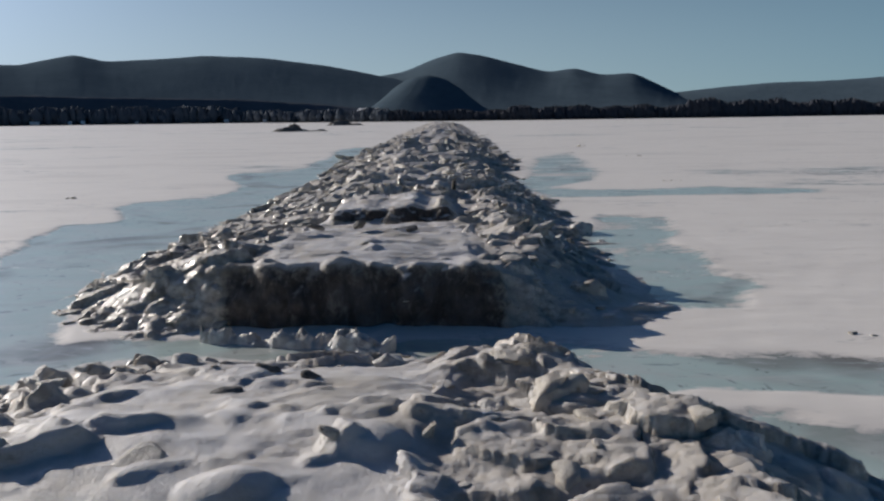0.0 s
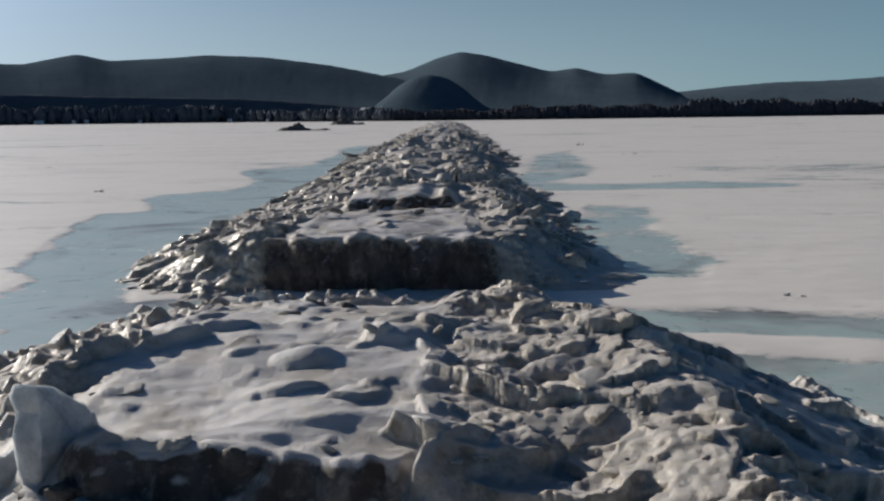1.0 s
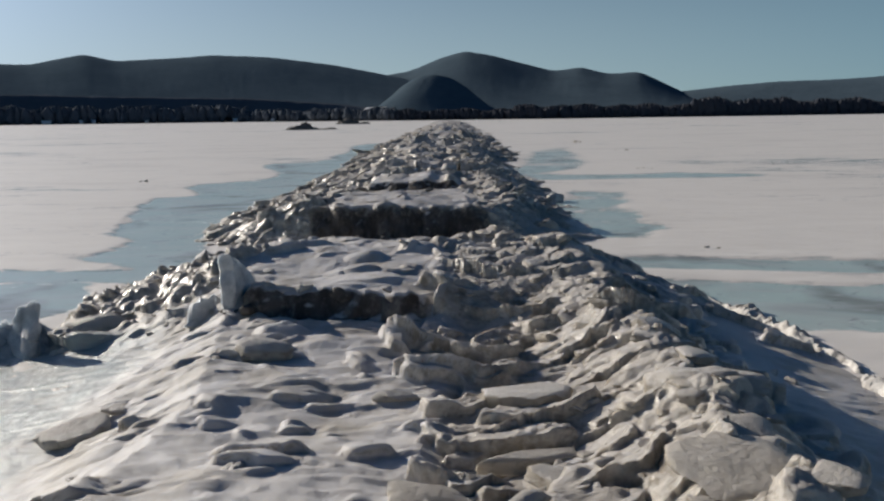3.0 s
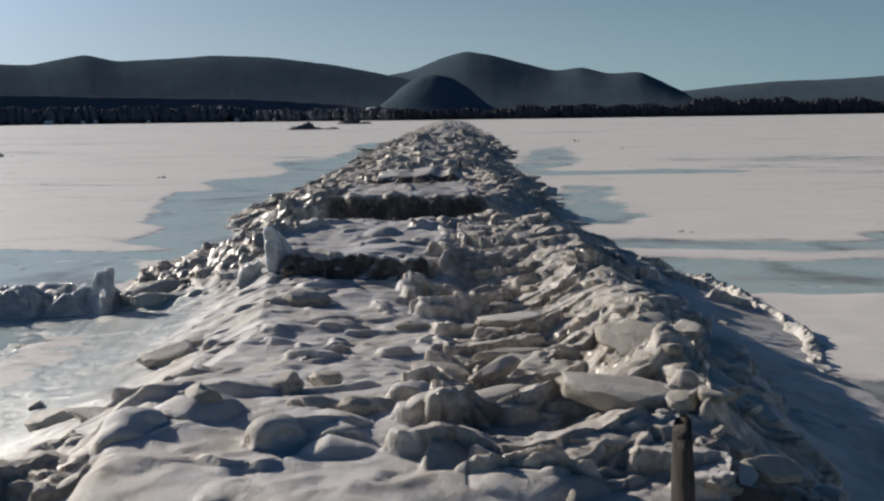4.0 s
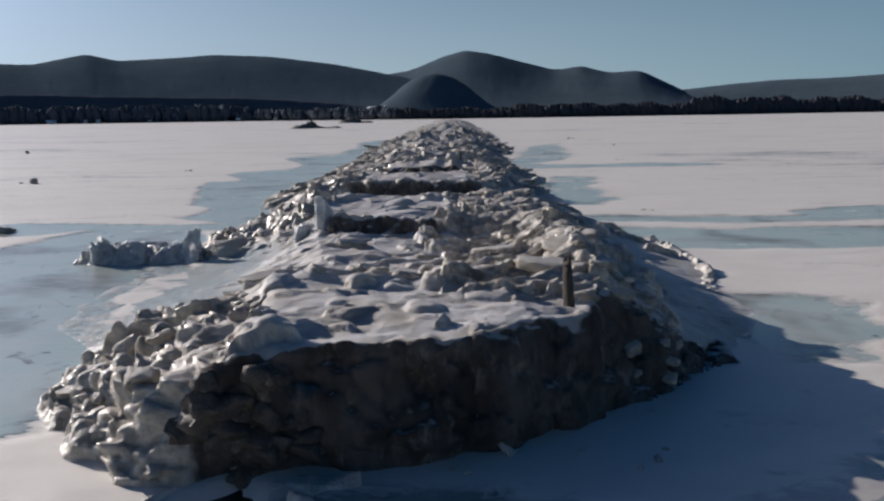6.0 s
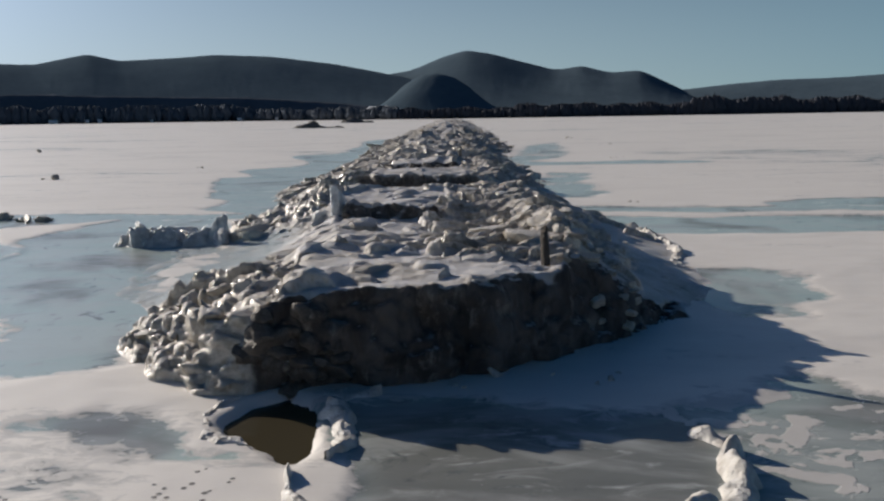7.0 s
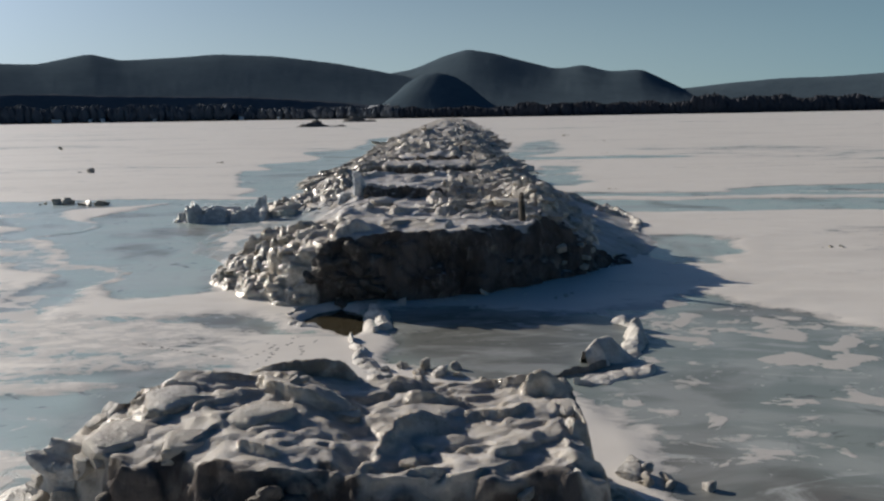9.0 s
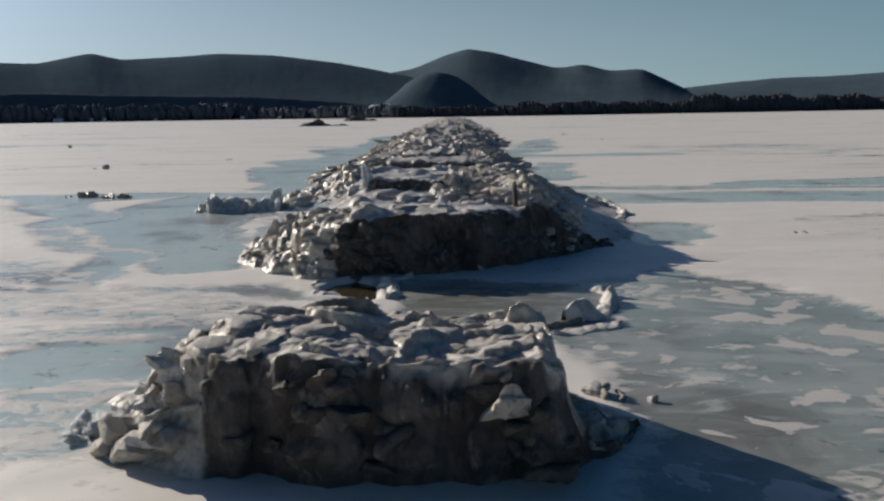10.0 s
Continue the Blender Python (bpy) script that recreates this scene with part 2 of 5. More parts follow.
def value3(x, y, z, seed):
    ix, iy, iz = np.floor(x), np.floor(y), np.floor(z)
    fx, fy, fz = x - ix, y - iy, z - iz
    fx, fy, fz = (f * f * (3 - 2 * f) for f in (fx, fy, fz))
    total = 0
    for dx in (0, 1):
        for dy in (0, 1):
            for dz in (0, 1):
                total = total + (fx if dx else 1 - fx) * (fy if dy else 1 - fy) * (fz if dz else 1 - fz) * hash01(ix + dx, iy + dy, iz + dz, seed)
    return total


def fbm(x, y, z=None, octaves=4, seed=0, gain=0.5):
    z = np.zeros_like(x) if z is None else z
    total, amp, norm = 0, 1.0, 0
    for k in range(octaves):
        total = total + amp * (value3(x * 2 ** k, y * 2 ** k, z * 2 ** k, seed + 17 * k) - 0.5)
        norm += amp
        amp *= gain
    return total / norm * 2


def lumps(x, y, z, size, seed):
    """Rounded boulders packed side by side: 0 in the joints, up to 1 on the crowns."""
    x, y, z = x / size, y / size, z / size
    ix, iy, iz = np.floor(x), np.floor(y), np.floor(z)
    best = np.full(x.shape, 9.0)
    tall = np.zeros(x.shape)
    for dx in (-1, 0, 1):
        for dy in (-1, 0, 1):
            for dz in (-1, 0, 1):
                cx, cy, cz = ix + dx, iy + dy, iz + dz
                d = (np.abs(cx + hash01(cx, cy, cz, seed) - x) ** 2.6 + np.abs(cy + hash01(cx, cy, cz, seed + 1) - y) ** 2.6
                     + np.abs(cz + hash01(cx, cy, cz, seed + 2) - z) ** 2.6) ** (1 / 2.6)
                near = d < best
                best = np.where(near, d, best)
                tall = np.where(near, hash01(cx, cy, cz, seed + 3), tall)
    return np.sqrt(np.clip(1 - (best / 0.85) ** 2, 0, 1)) * (0.35 + 0.65 * tall)


def plates(x, y, size, seed):
    """Broken plates thrown over one another: every cell its own tilted top, with a step at its rim."""
    x, y = x / (size * 1.5), y / size
    ix, iy = np.floor(x), np.floor(y)
    zero = np.zeros(x.shape)
    best, h = np.full(x.shape, 9.0), zero
    for dx in (-1, 0, 1):
        for dy in (-1, 0, 1):
            cx, cy = ix + dx, iy + dy
            ux, uy = cx + hash01(cx, cy, zero, seed) - x, cy + hash01(cx, cy, zero, seed + 1) - y
            d = np.abs(ux) + np.abs(uy) * 0.9 + 0.3 * np.maximum(np.abs(ux), np.abs(uy))
            top = (hash01(cx, cy, zero, seed + 2) - 0.4) + 0.9 * ux * (hash01(cx, cy, zero, seed + 3) - 0.5) + 0.9 * uy * (hash01(cx, cy, zero, seed + 4) - 0.25)
            near = d < best
            best, h = np.where(near, d, best), np.where(near, top, h)
    return h


def ease(a, b, x):
    t = np.clip((x - a) / (b - a), 0, 1)
    return t * t * (3 - 2 * t)


# ---- mesh helpers ----
def link_mesh(name, verts, faces, material, parent=None, label="", smooth=True):
    me = bpy.data.meshes.new(name)
    me.from_pydata(verts.tolist() if hasattr(verts, "tolist") else verts, [], faces.tolist() if hasattr(faces, "tolist") else faces)
    if smooth:
        me.shade_smooth()
    me.materials.append(material)
    ob = new(name, me)
    ob.parent = parent
    return tagged(ob, label)


def part(name, bm, material, parent, label="", smooth=False):
    me = bpy.data.meshes.new(name)
    bm.to_mesh(me)
    bm.free()
    if smooth:
        me.shade_smooth()
    me.materials.append(material)
    ob = new(name, me)
    ob.parent = parent
    return tagged(ob, label)


def grid_faces(nx, ny, keep=None):
    i = np.arange(nx * ny).reshape(ny, nx)
    f = np.stack([i[:-1, :-1], i[:-1, 1:], i[1:, 1:], i[1:, :-1]], -1).reshape(-1, 4)
    return f if keep is None else f[keep[f].any(1)]


def compact(verts, faces):
    used = np.unique(faces)
    back = np.full(len(verts), -1)
    back[used] = np.arange(len(used))
    return used, back[faces]


# ---- the frozen river ----
def inside_distance(x, y, poly):
    """Signed distance to a polygon, positive inside."""
    best = np.full(x.shape, 1e9)
    odd = np.zeros(x.shape, bool)
    for (ax, ay), (bx, by) in zip(poly, poly[1:] + poly[:1]):
        ex, ey = bx - ax, by - ay
        t = np.clip(((x - ax) * ex + (y - ay) * ey) / (ex * ex + ey * ey), 0, 1)
        best = np.minimum(best, np.hypot(x - ax - t * ex, y - ay - t * ey))
        cross = ((ay > y) != (by > y)) & (x < ex * (y - ay) / (ey if ey else 1e-9) + ax)
        odd ^= cross
    return np.where(odd, best, -best)


POOL = [(-29.4, 8.7), (-27.1, 19.3), (-20.7, 18.5), (-17, 13), (-16.2, 4), (-15, -2), (-13.2, -8), (-12.2, -12), (-11, -15.7), (-15, -17), (-18.8, -13), (-23.8, -4.9)]
LANE_LEFT = [(-26.9, 43.8), (-30.9, 59.1), (-26.7, 61.9), (-30.2, 74.4), (-26.2, 82), (-33.3, 116), (-24.4, 120), (-26.8, 163), (-24, 218),
             (-17, 218), (-16, 100), (-16, 40), (-16, 30), (-12, 25), (-15, 19), (-24, 22), (-22, 32)]
LEFT_SIDE = [(-40, 13), (-48, 24), (-30, 27), (-16, 26), (-16, 18), (-28, 19)]
FLOE_GAP_LEFT = [(-15.5, -30.4), (-14.6, -28.6), (-10.8, -26.3), (-9.5, -28.2), (-9.2, -31.7), (-11.4, -33.1), (-14.2, -32.5), (-22, -36), (-24, -31)]
SWIRL_LEFT = [(-19.2, -20.9), (-21.2, -14.4), (-32.4, 3.9), (-42.7, 14.1), (-34.3, 17.7), (-23.8, -4.9), (-18.4, -13.8), (-16.5, -20)]
LANE_RIGHT = [(17, 154), (28.8, 176), (20.6, 98), (13, 88), (9, 88), (12, 120)]
STRIPE_RIGHT = [(11, 87.3), (34.7, 87.9), (46.1, 83), (43.3, 78.9), (25.2, 79.2), (10.6, 79.1)]
PATCH_RIGHT = [(11, 63.8), (17.8, 61.6), (15, 49), (16.2, 45.5), (15.6, 37.2), (13.2, 32.0), (10.4, 33), (7, 31), (9, 45)]
BAND_RIGHT = [(2, 25.4), (7.6, 26.5), (15.5, 25.2), (22.3, 24.0), (60, 22), (60, 18.5), (20.4, 20.6), (13, 21.2), (8.2, 22.2), (4, 21.6)]
BAND_RIGHT_NEAR = [(6.8, 19.8), (9.9, 20.0), (12.5, 19.2), (18.3, 17.6), (40.5, 16.4), (80, 14), (80, 9), (34.8, 8.4), (12.7, 9.5), (9, 14)]
FAR_STRIPE = [(26.8, 26.4), (48.1, 30.1), (90, 33), (90, 24), (42.9, 21.5), (28.1, 22.5)]
PATCH_SHADE = [(12.6, -1.6), (16.8, -3.3), (13.6, -10.8), (10, -11.6), (9, -4)]
GREY_MIDDLE = [(-3.6, -19), (3.9, -20), (7, -20), (6.5, -24.5), (2.4, -28.6), (-2.8, -25.6)]
GREY_RIGHT = [(6.2, -26.4), (9.2, -25.9), (9.7, -27.5), (7.3, -31.6), (4.6, -32.1), (3.2, -28.6)]
GREY_OUTER = [(9, -28.8), (12.4, -28.3), (12.5, -33.2), (9, -40), (7.1, -37), (7.3, -33.1)]
SLIVER_LEFT = [(-13, -20.6), (-11.2, -19.5), (-8.4, -20.8), (-6.4, -22.5), (-9.3, -21.8)]
SLIVER_NEAR = [(-11.3, -25.2), (-9.8, -25.8), (-7.9, -27.3), (-10.1, -27.2), (-14, -26.5)]
MIXED = [(2, -29), (6, -21), (12, -17), (16, -24), (14, -38), (8, -44), (3, -42), (3.5, -33)]
BROKEN = [(5.8, -19.8), (9, -19.0), (12.5, -21.5), (13, -28), (10, -27.5), (8, -24.5), (6.5, -23)]
GREY_FRONT = [(2.4, -28.8), (7, -30), (9.5, -36), (7, -41), (3.6, -37), (2.6, -33)]
GAP_ICE = [(-15, 27.6), (-6, 26.8), (4, 26.6), (9, 26.4), (9, 23), (2, 23.6), (-9, 25), (-16, 23.6)]
MIXED_LEFT = [(-30, -34), (-26, -12), (-16, -19), (-8, -20), (-9, -37), (-16, -42)]
SNOW_TONGUE = [(-44, 28), (-44, 24), (-20.5, 22.0), (-18.3, 22.6), (-24, 26.2)]
WATER_HOLE = [(-6.8, -20.4), (-6.3, -19.2), (-5.2, -18.5), (-4.2, -19.1), (-3.8, -20.8), (-3.6, -22.3), (-4.0, -23.4), (-4.6, -23.1), (-5.6, -22.1), (-6.5, -21.4)]

BARE = ((POOL, 1.0), (LANE_LEFT, 0.9), (LEFT_SIDE, 0.8), (FLOE_GAP_LEFT, 0.8), (SWIRL_LEFT, 0.4), (LANE_RIGHT, 0.3), (STRIPE_RIGHT, 0.7), (PATCH_RIGHT, 0.4),
        (BAND_RIGHT, 0.9), (BAND_RIGHT_NEAR, 0.9), (FAR_STRIPE, 0.7), (PATCH_SHADE, 0.6), (GREY_MIDDLE, 1.0), (GREY_RIGHT, 1.0),
        (GREY_OUTER, 0.8), (SLIVER_LEFT, 0.8), (SLIVER_NEAR, 0.8), (MIXED, 0.35), (MIXED_LEFT, -0.3), (BROKEN, 0.5), (GREY_FRONT, 0.75), (GAP_ICE, 0.7))


def spread(lo, hi, step, reach, growth):
    mid = list(np.arange(lo, hi + step / 2, step))
    for sign in (-1, 1):
        d, p = step, (lo if sign < 0 else hi)
        while abs(p) < reach[0 if sign < 0 else 1]:
            d *= growth
            p += sign * d
            mid.append(p)
    return np.array(sorted(mid))


def build_river():
    xs, ys = spread(-36, 34, 0.28, (6000, 6000), 1.09), spread(-46, 60, 0.28, (900, 6000), 1.05)
    x, y = (g.ravel() for g in np.meshgrid(xs, ys))
    bare = np.full(x.shape, -0.95)
    # wind streaks of thin snow far out
    bare += 0.75 * ease(0.15, 0.6, fbm(x / 60, y / 22, octaves=3, seed=5)) * ease(60, 120, np.hypot(x, y))
    wide = 1 + 0.02 * np.hypot(x, y)
    wx, wy = x + 2.2 * wide * fbm(x / 6 / wide, y / 4 / wide, octaves=4, seed=13), y + 1.3 * wide * fbm(x / 6 / wide + 50, y / 4 / wide, octaves=4, seed=14)
    for poly, level in BARE:
        d = inside_distance(wx, wy, poly)
        reach = 0.6 + 0.012 * np.hypot(x, y)
        bare = np.maximum(bare, -0.95 + (level + 0.95) * ease(-reach, reach, d))
    tongue = inside_distance(wx, wy, SNOW_TONGUE)
    bare = bare + (-0.95 - bare) * 0.9 * ease(-0.6, 0.6, tongue)
    near = ease(140, 60, np.hypot(x, y))
    z = 0.07 * ease(0.1, -0.4, bare) * near + near * (0.05 * fbm(x / 5, y / 2.2, octaves=4, seed=9) + 0.025 * fbm(x / 0.9, y / 0.6, octaves=3, seed=4)) * ease(0.8, -0.6, bare)
    z -= 0.45 * ease(0.0, 0.5, inside_distance(x, y, WATER_HOLE) + 0.25 * fbm(x / 0.8, y / 0.8, seed=3))
    ob = link_mesh("ground", np.stack([x, y, z], 1), grid_faces(len(xs), len(ys)), M_RIVER)
    at = ob.data.attributes.new("bare", "FLOAT", "POINT")
    at.data.foreach_set("value", bare.astype(np.float32))
    murk = np.zeros(x.shape)
    for poly, level in ((GREY_MIDDLE, 0.9), (GREY_RIGHT, 0.8), (GREY_OUTER, 0.6), (SLIVER_NEAR, 0.5), (MIXED, 0.6), (GREY_FRONT, 0.75)):
        murk = np.maximum(murk, level * ease(-1.5, 1.5, inside_distance(x, y, poly)))
    at = ob.data.attributes.new("murk", "FLOAT", "POINT")
    at.data.foreach_set("value", murk.astype(np.float32))
    flake = 1.2 * ease(-1.0, 0.5, inside_distance(wx, wy, BROKEN)) + ease(-2.0, 1.0, inside_distance(wx, wy, MIXED)) + 0.9 * ease(-1.5, 1.0, inside_distance(wx, wy, MIXED_LEFT)) + 0.8 * ease(-1, 1, inside_distance(wx, wy, SWIRL_LEFT))
    at = ob.data.attributes.new("flake", "FLOAT", "POINT")
    at.data.foreach_set("value", np.clip(flake, 0, 1.16).astype(np.float32))
    global GROUND
    GROUND = (xs, ys, z.reshape(len(ys), len(xs)))
    tagged(ob, "frozen river, wind-packed snow with bare blue-grey ice lanes", "river ice", kind="structure")
    bm = bmesh.new()
    bmesh.ops.create_circle(bm, cap_ends=True, segments=24, radius=3.4, matrix=Matrix.Translation((-5.2, -20.9, -0.16)))
    me = bpy.data.meshes.new("water")
    bm.to_mesh(me)
    bm.free()
    me.materials.append(M_WATER)
    tagged(new("water", me), "open brown meltwater in a hole in the ice", "water", kind="structure")


build_river()


def ground_at(x, y):
    """Height of the snow or ice at each x, y."""
    xs, ys, z = GROUND
    i, j = np.clip(np.searchsorted(xs, x) - 1, 0, len(xs) - 2), np.clip(np.searchsorted(ys, y) - 1, 0, len(ys) - 2)
    u, v = (x - xs[i]) / (xs[i + 1] - xs[i]), (y - ys[j]) / (ys[j + 1] - ys[j])
    return (z[j, i] * (1 - u) + z[j, i + 1] * u) * (1 - v) + (z[j + 1, i] * (1 - u) + z[j + 1, i + 1] * u) * v


# ---- the ruined pier under its shell of ice ----
def table(v, *pairs):
    return np.interp(v, [p[0] for p in pairs], [p[1] for p in pairs])


def lean_out(s, width, share):
    """How far a sloping front is pushed forward, to stand upright: s metres behind its foot, over a front so wide."""
    return np.where(s < width, np.maximum(s, 0) * share, width * share * np.exp(-np.maximum(s - width, 0) / 2.5))


def shape_near(x, y):
    """The small outer remnant: a block with an upright front."""
    wob = 0.35 * fbm(x / 2, y / 2, octaves=3, seed=21)
    front = table(x, (-11, -36.6), (-8.4, -38.0), (-6.4, -38.8), (-3.4, -39.5), (1.5, -39.4), (2.6, -38.9), (4.4, -36.5)) + 0.9 * wob + 0.3 * fbm(x / 0.8, y * 0, octaves=3, seed=27)
    back = table(x, (-11, -34.6), (-7, -33.2), (-2, -32.6), (2, -33.0), (4.4, -34.6)) + wob
    top = table(x, (-9.3, 0.0), (-8.5, 0.4), (-7.7, 1.05), (-7.1, 1.8), (-6.7, 2.35), (-6.3, 2.65), (-5.8, 2.8), (-4.8, 2.85), (-2.9, 2.75), (-2.1, 2.6), (0.6, 2.6), (1.4, 2.6), (1.9, 2.35), (2.2, 1.0), (2.6, 0.4), (3.4, 0.2), (4.6, -0.1))
    h = top * np.minimum(ease(0, 1.15, y - front), ease(0, 1.9, back - y) ** 0.7)
    h = h + 0.22 * fbm(x / 1.6, y / 1.6, octaves=3, seed=31) * ease(0.3, 1.5, h)
    out = np.minimum(np.minimum(y - front, back - y), np.minimum(x + 9.3, 4.6 - x))
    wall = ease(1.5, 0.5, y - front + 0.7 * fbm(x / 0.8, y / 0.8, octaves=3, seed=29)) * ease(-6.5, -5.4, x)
    rubble = np.clip(0.62 + 0.38 * ease(-5.2, -6.8, x) + 0.2 * ease(1.2, 2.2, x), 0, 1)
    return h, out, wall, rubble, 0.75 * lean_out(y - front, 1.15, 0.7) * ease(-6.8, -5.5, x)


def shape_middle(x, y):
    """The long middle remnant: upright front, snow-filled hollow, a step, then a second terrace."""
    wob = fbm(x / 2.4, y / 2.4, octaves=3, seed=22)
    front = table(x, (-14, -11), (-12.4, -14.5), (-10, -18.0), (-7.8, -18.8), (-5.5, -18.8), (-1.1, -18.6), (1.3, -17.5), (3.3, -16.2), (5.0, -14.4), (7.0, -13.2), (9.2, -11.5), (12.0, -5.5), (13.2, 1.6)) + 0.7 * wob + 0.4 * fbm(x / 0.9, y * 0, octaves=3, seed=26)
    back = table(x, (-15.5, 20), (-12.6, 22.5), (-8.5, 24.3), (-3, 23.6), (1, 22.8), (4.8, 19.2), (6.8, 18.0), (10, 15.8), (13, 11)) + 0.6 * wob
    left = table(y, (-18, -9.9), (-14, -12.3), (-10, -12.6), (-6, -13.6), (2.6, -14.4), (9, -15.6), (14, -16.6), (20, -15.2), (25, -12.6)) + 0.5 * wob
    apron = ease(-11, -5, y) * ease(11, 6, y)
    left = left - 2.6 * apron
    right = table(y, (-14, 7.0), (-11.5, 9.2), (-5.6, 11.8), (1.7, 12.8), (6.8, 12.7), (12, 12.2), (16.4, 10.2), (20, 6.0), (24, 2)) + 0.4 * wob
    topl = table(y, (-18, -5.0), (-14, -5.3), (-8, -6.6), (-1, -6.2), (5, -7.5), (7, -7.6), (14, -7.4), (20, -6.8), (25, -5))
    topr = table(y, (-18, -2.0), (-14, 3.7), (-10, 4.6), (-4, 6.0), (0, 6.8), (5, 6.4), (10, 5.0), (16, 4.2), (25, 1.0))
    step = 5.9 + 0.35 * fbm(x / 1.5, x * 0 + 3, octaves=3, seed=8) + 0.05 * (x + 3) ** 2 * 0.4
    low = table(y, (-18.5, 2.8), (-14, 2.95), (-10, 2.75), (-6, 2.15), (-2, 1.75), (2, 1.55), (6, 1.6), (12, 2.2))
    high = table(y, (3, 2.3), (6, 2.55), (9, 2.7), (13, 2.95), (17, 2.35), (20, 1.7), (22, 1.2), (24.5, 0.4))
    sharp = ease(2.2, -1.5, x) * ease(-8.4, -6.6, x)
    climb = np.where(sharp > 0.01, 0.55 * sharp + (1 - sharp) * 5.0, 5.0)
    top = low + (high - low) * ease(-climb / 2, climb / 2, y - step)
    top += 0.22 * fbm(x / 3.0, y / 3.0, octaves=3, seed=91)
    top += 1.15 * np.exp(-((x - table(y, (-14, 3.4), (-8, 4.2), (-2, 4.9), (5, 5.0))) / 1.6) ** 2) * ease(-13.6, -9.5, y) * ease(13, 3, y)
    top += 0.35 * np.exp(-((x - 3.0) / 1.3) ** 2 - ((y - 15) / 2.0) ** 2)
    brow = np.exp(-((x - 1.6) / 1.9) ** 2) * ease(16.6, 17.5, y) * ease(21.5, 19, y)
    top += 0.75 * brow - 0.45 * np.exp(-((x - 1.8) / 2.0) ** 2 - ((y - 15.9) / 0.8) ** 2)
    top -= (0.45 + 0.5 * fbm(x / 1.2, y / 1.2, octaves=3, seed=30)) * np.exp(-np.maximum(y - front, 0) / 1.5) * ease(-6, -3, x)
    for cx, cy, rx, ry, a in ((-6.2, -11.0, 0.9, 0.6, 0.35), (-5.0, -10.3, 1.0, 0.45, 0.3), (-8.3, -3.1, 1.3, 0.6, 0.3), (-0.2, -10.6, 0.7, 0.5, 0.4), (1.1, -12.9, 1.1, 0.5, 0.35),
                             (-3.1, -11.7, 0.45, 0.35, 0.25), (-2.1, -12.0, 0.6, 0.3, 0.2), (-4.6, -9.0, 1.1, 0.4, 0.25), (-5.4, 4.2, 0.9, 0.5, 0.35), (-1.5, 12.0, 0.9, 0.6, 0.3), (-3.4, 10.6, 0.8, 0.5, 0.25)):
        top += a * np.clip(1 - ((x - cx + 0.3 * wob) / rx) ** 2 - ((y - cy + 0.2 * wob) / ry) ** 2, 0, 1) ** 0.7
    seam = np.clip(((x + 10) * 4.4 + (y - 0.2) * 2.6) / 26.1, -0.3, 1)
    off = np.hypot(x + 10 - 4.4 * seam, y - 0.2 - 2.6 * seam) + 0.25 * wob
    top += 0.12 * np.exp(-(off / 0.5) ** 2)
    sl = np.clip((x - left) / (topl - left), 0, 1)
    sr = np.clip((right - x) / (right - topr), 0, 1)
    h = top * np.minimum(sl ** (0.85 + 1.7 * apron), sr ** (1.4 - 0.45 * ease(0, 8, y)))
    steep = ease(-9.5, -6.5, x) * ease(9.0, 5.5, x)
    h = h * np.minimum(ease(0, 3.0 - 0.8 * steep, y - front) ** (1 - 0.25 * steep), ease(0, 3.5, back - y) ** 0.8)
    h = h + 0.16 * fbm(x / 2.6, y / 1.6, octaves=4, seed=32) * ease(0.2, 1.2, h)
    out = np.minimum(np.minimum(y - front, back - y), np.minimum(x - left, right - x))
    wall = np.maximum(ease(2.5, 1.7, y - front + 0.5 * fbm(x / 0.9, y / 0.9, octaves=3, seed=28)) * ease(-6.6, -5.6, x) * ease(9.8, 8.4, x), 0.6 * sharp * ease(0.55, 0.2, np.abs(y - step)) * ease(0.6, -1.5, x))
    plate = ease(-0.9, 0.9, x + 1.2 * wob) * ease(1.2, -0.6, x - topr - 0.8 + 0.8 * wob) * ease(-13.9, -12.0, y) * (0.6 + 0.4 * ease(16, 6, y))
    flank = ease(1.02, 0.86, sl) * (1 - 0.93 * ease(-13, -8, y) * ease(10, 6, y))
    back_end = 0.35 * ease(15, 20, y)
    clump = ease(0.02, 0.4, fbm(x / 2.6, y / 1.7, octaves=3, seed=97)) * (0.4 + 0.25 * ease(5, 9, y)) * (1 - 0.8 * apron * ease(0.95, 0.7, sl)) * (1 - 0.9 * sharp * ease(1.8, 0.9, np.abs(y - step - 0.8)))
    rubble = np.clip(0.05 + 0.8 * clump + flank + plate + back_end + 0.5 * ease(-1.5, 1.5, x) * ease(6, 10, y), 0, 1)
    return h, out, wall, rubble, lean_out(y - front, 2.2, 0.62) * steep * ease(5, -1, x)


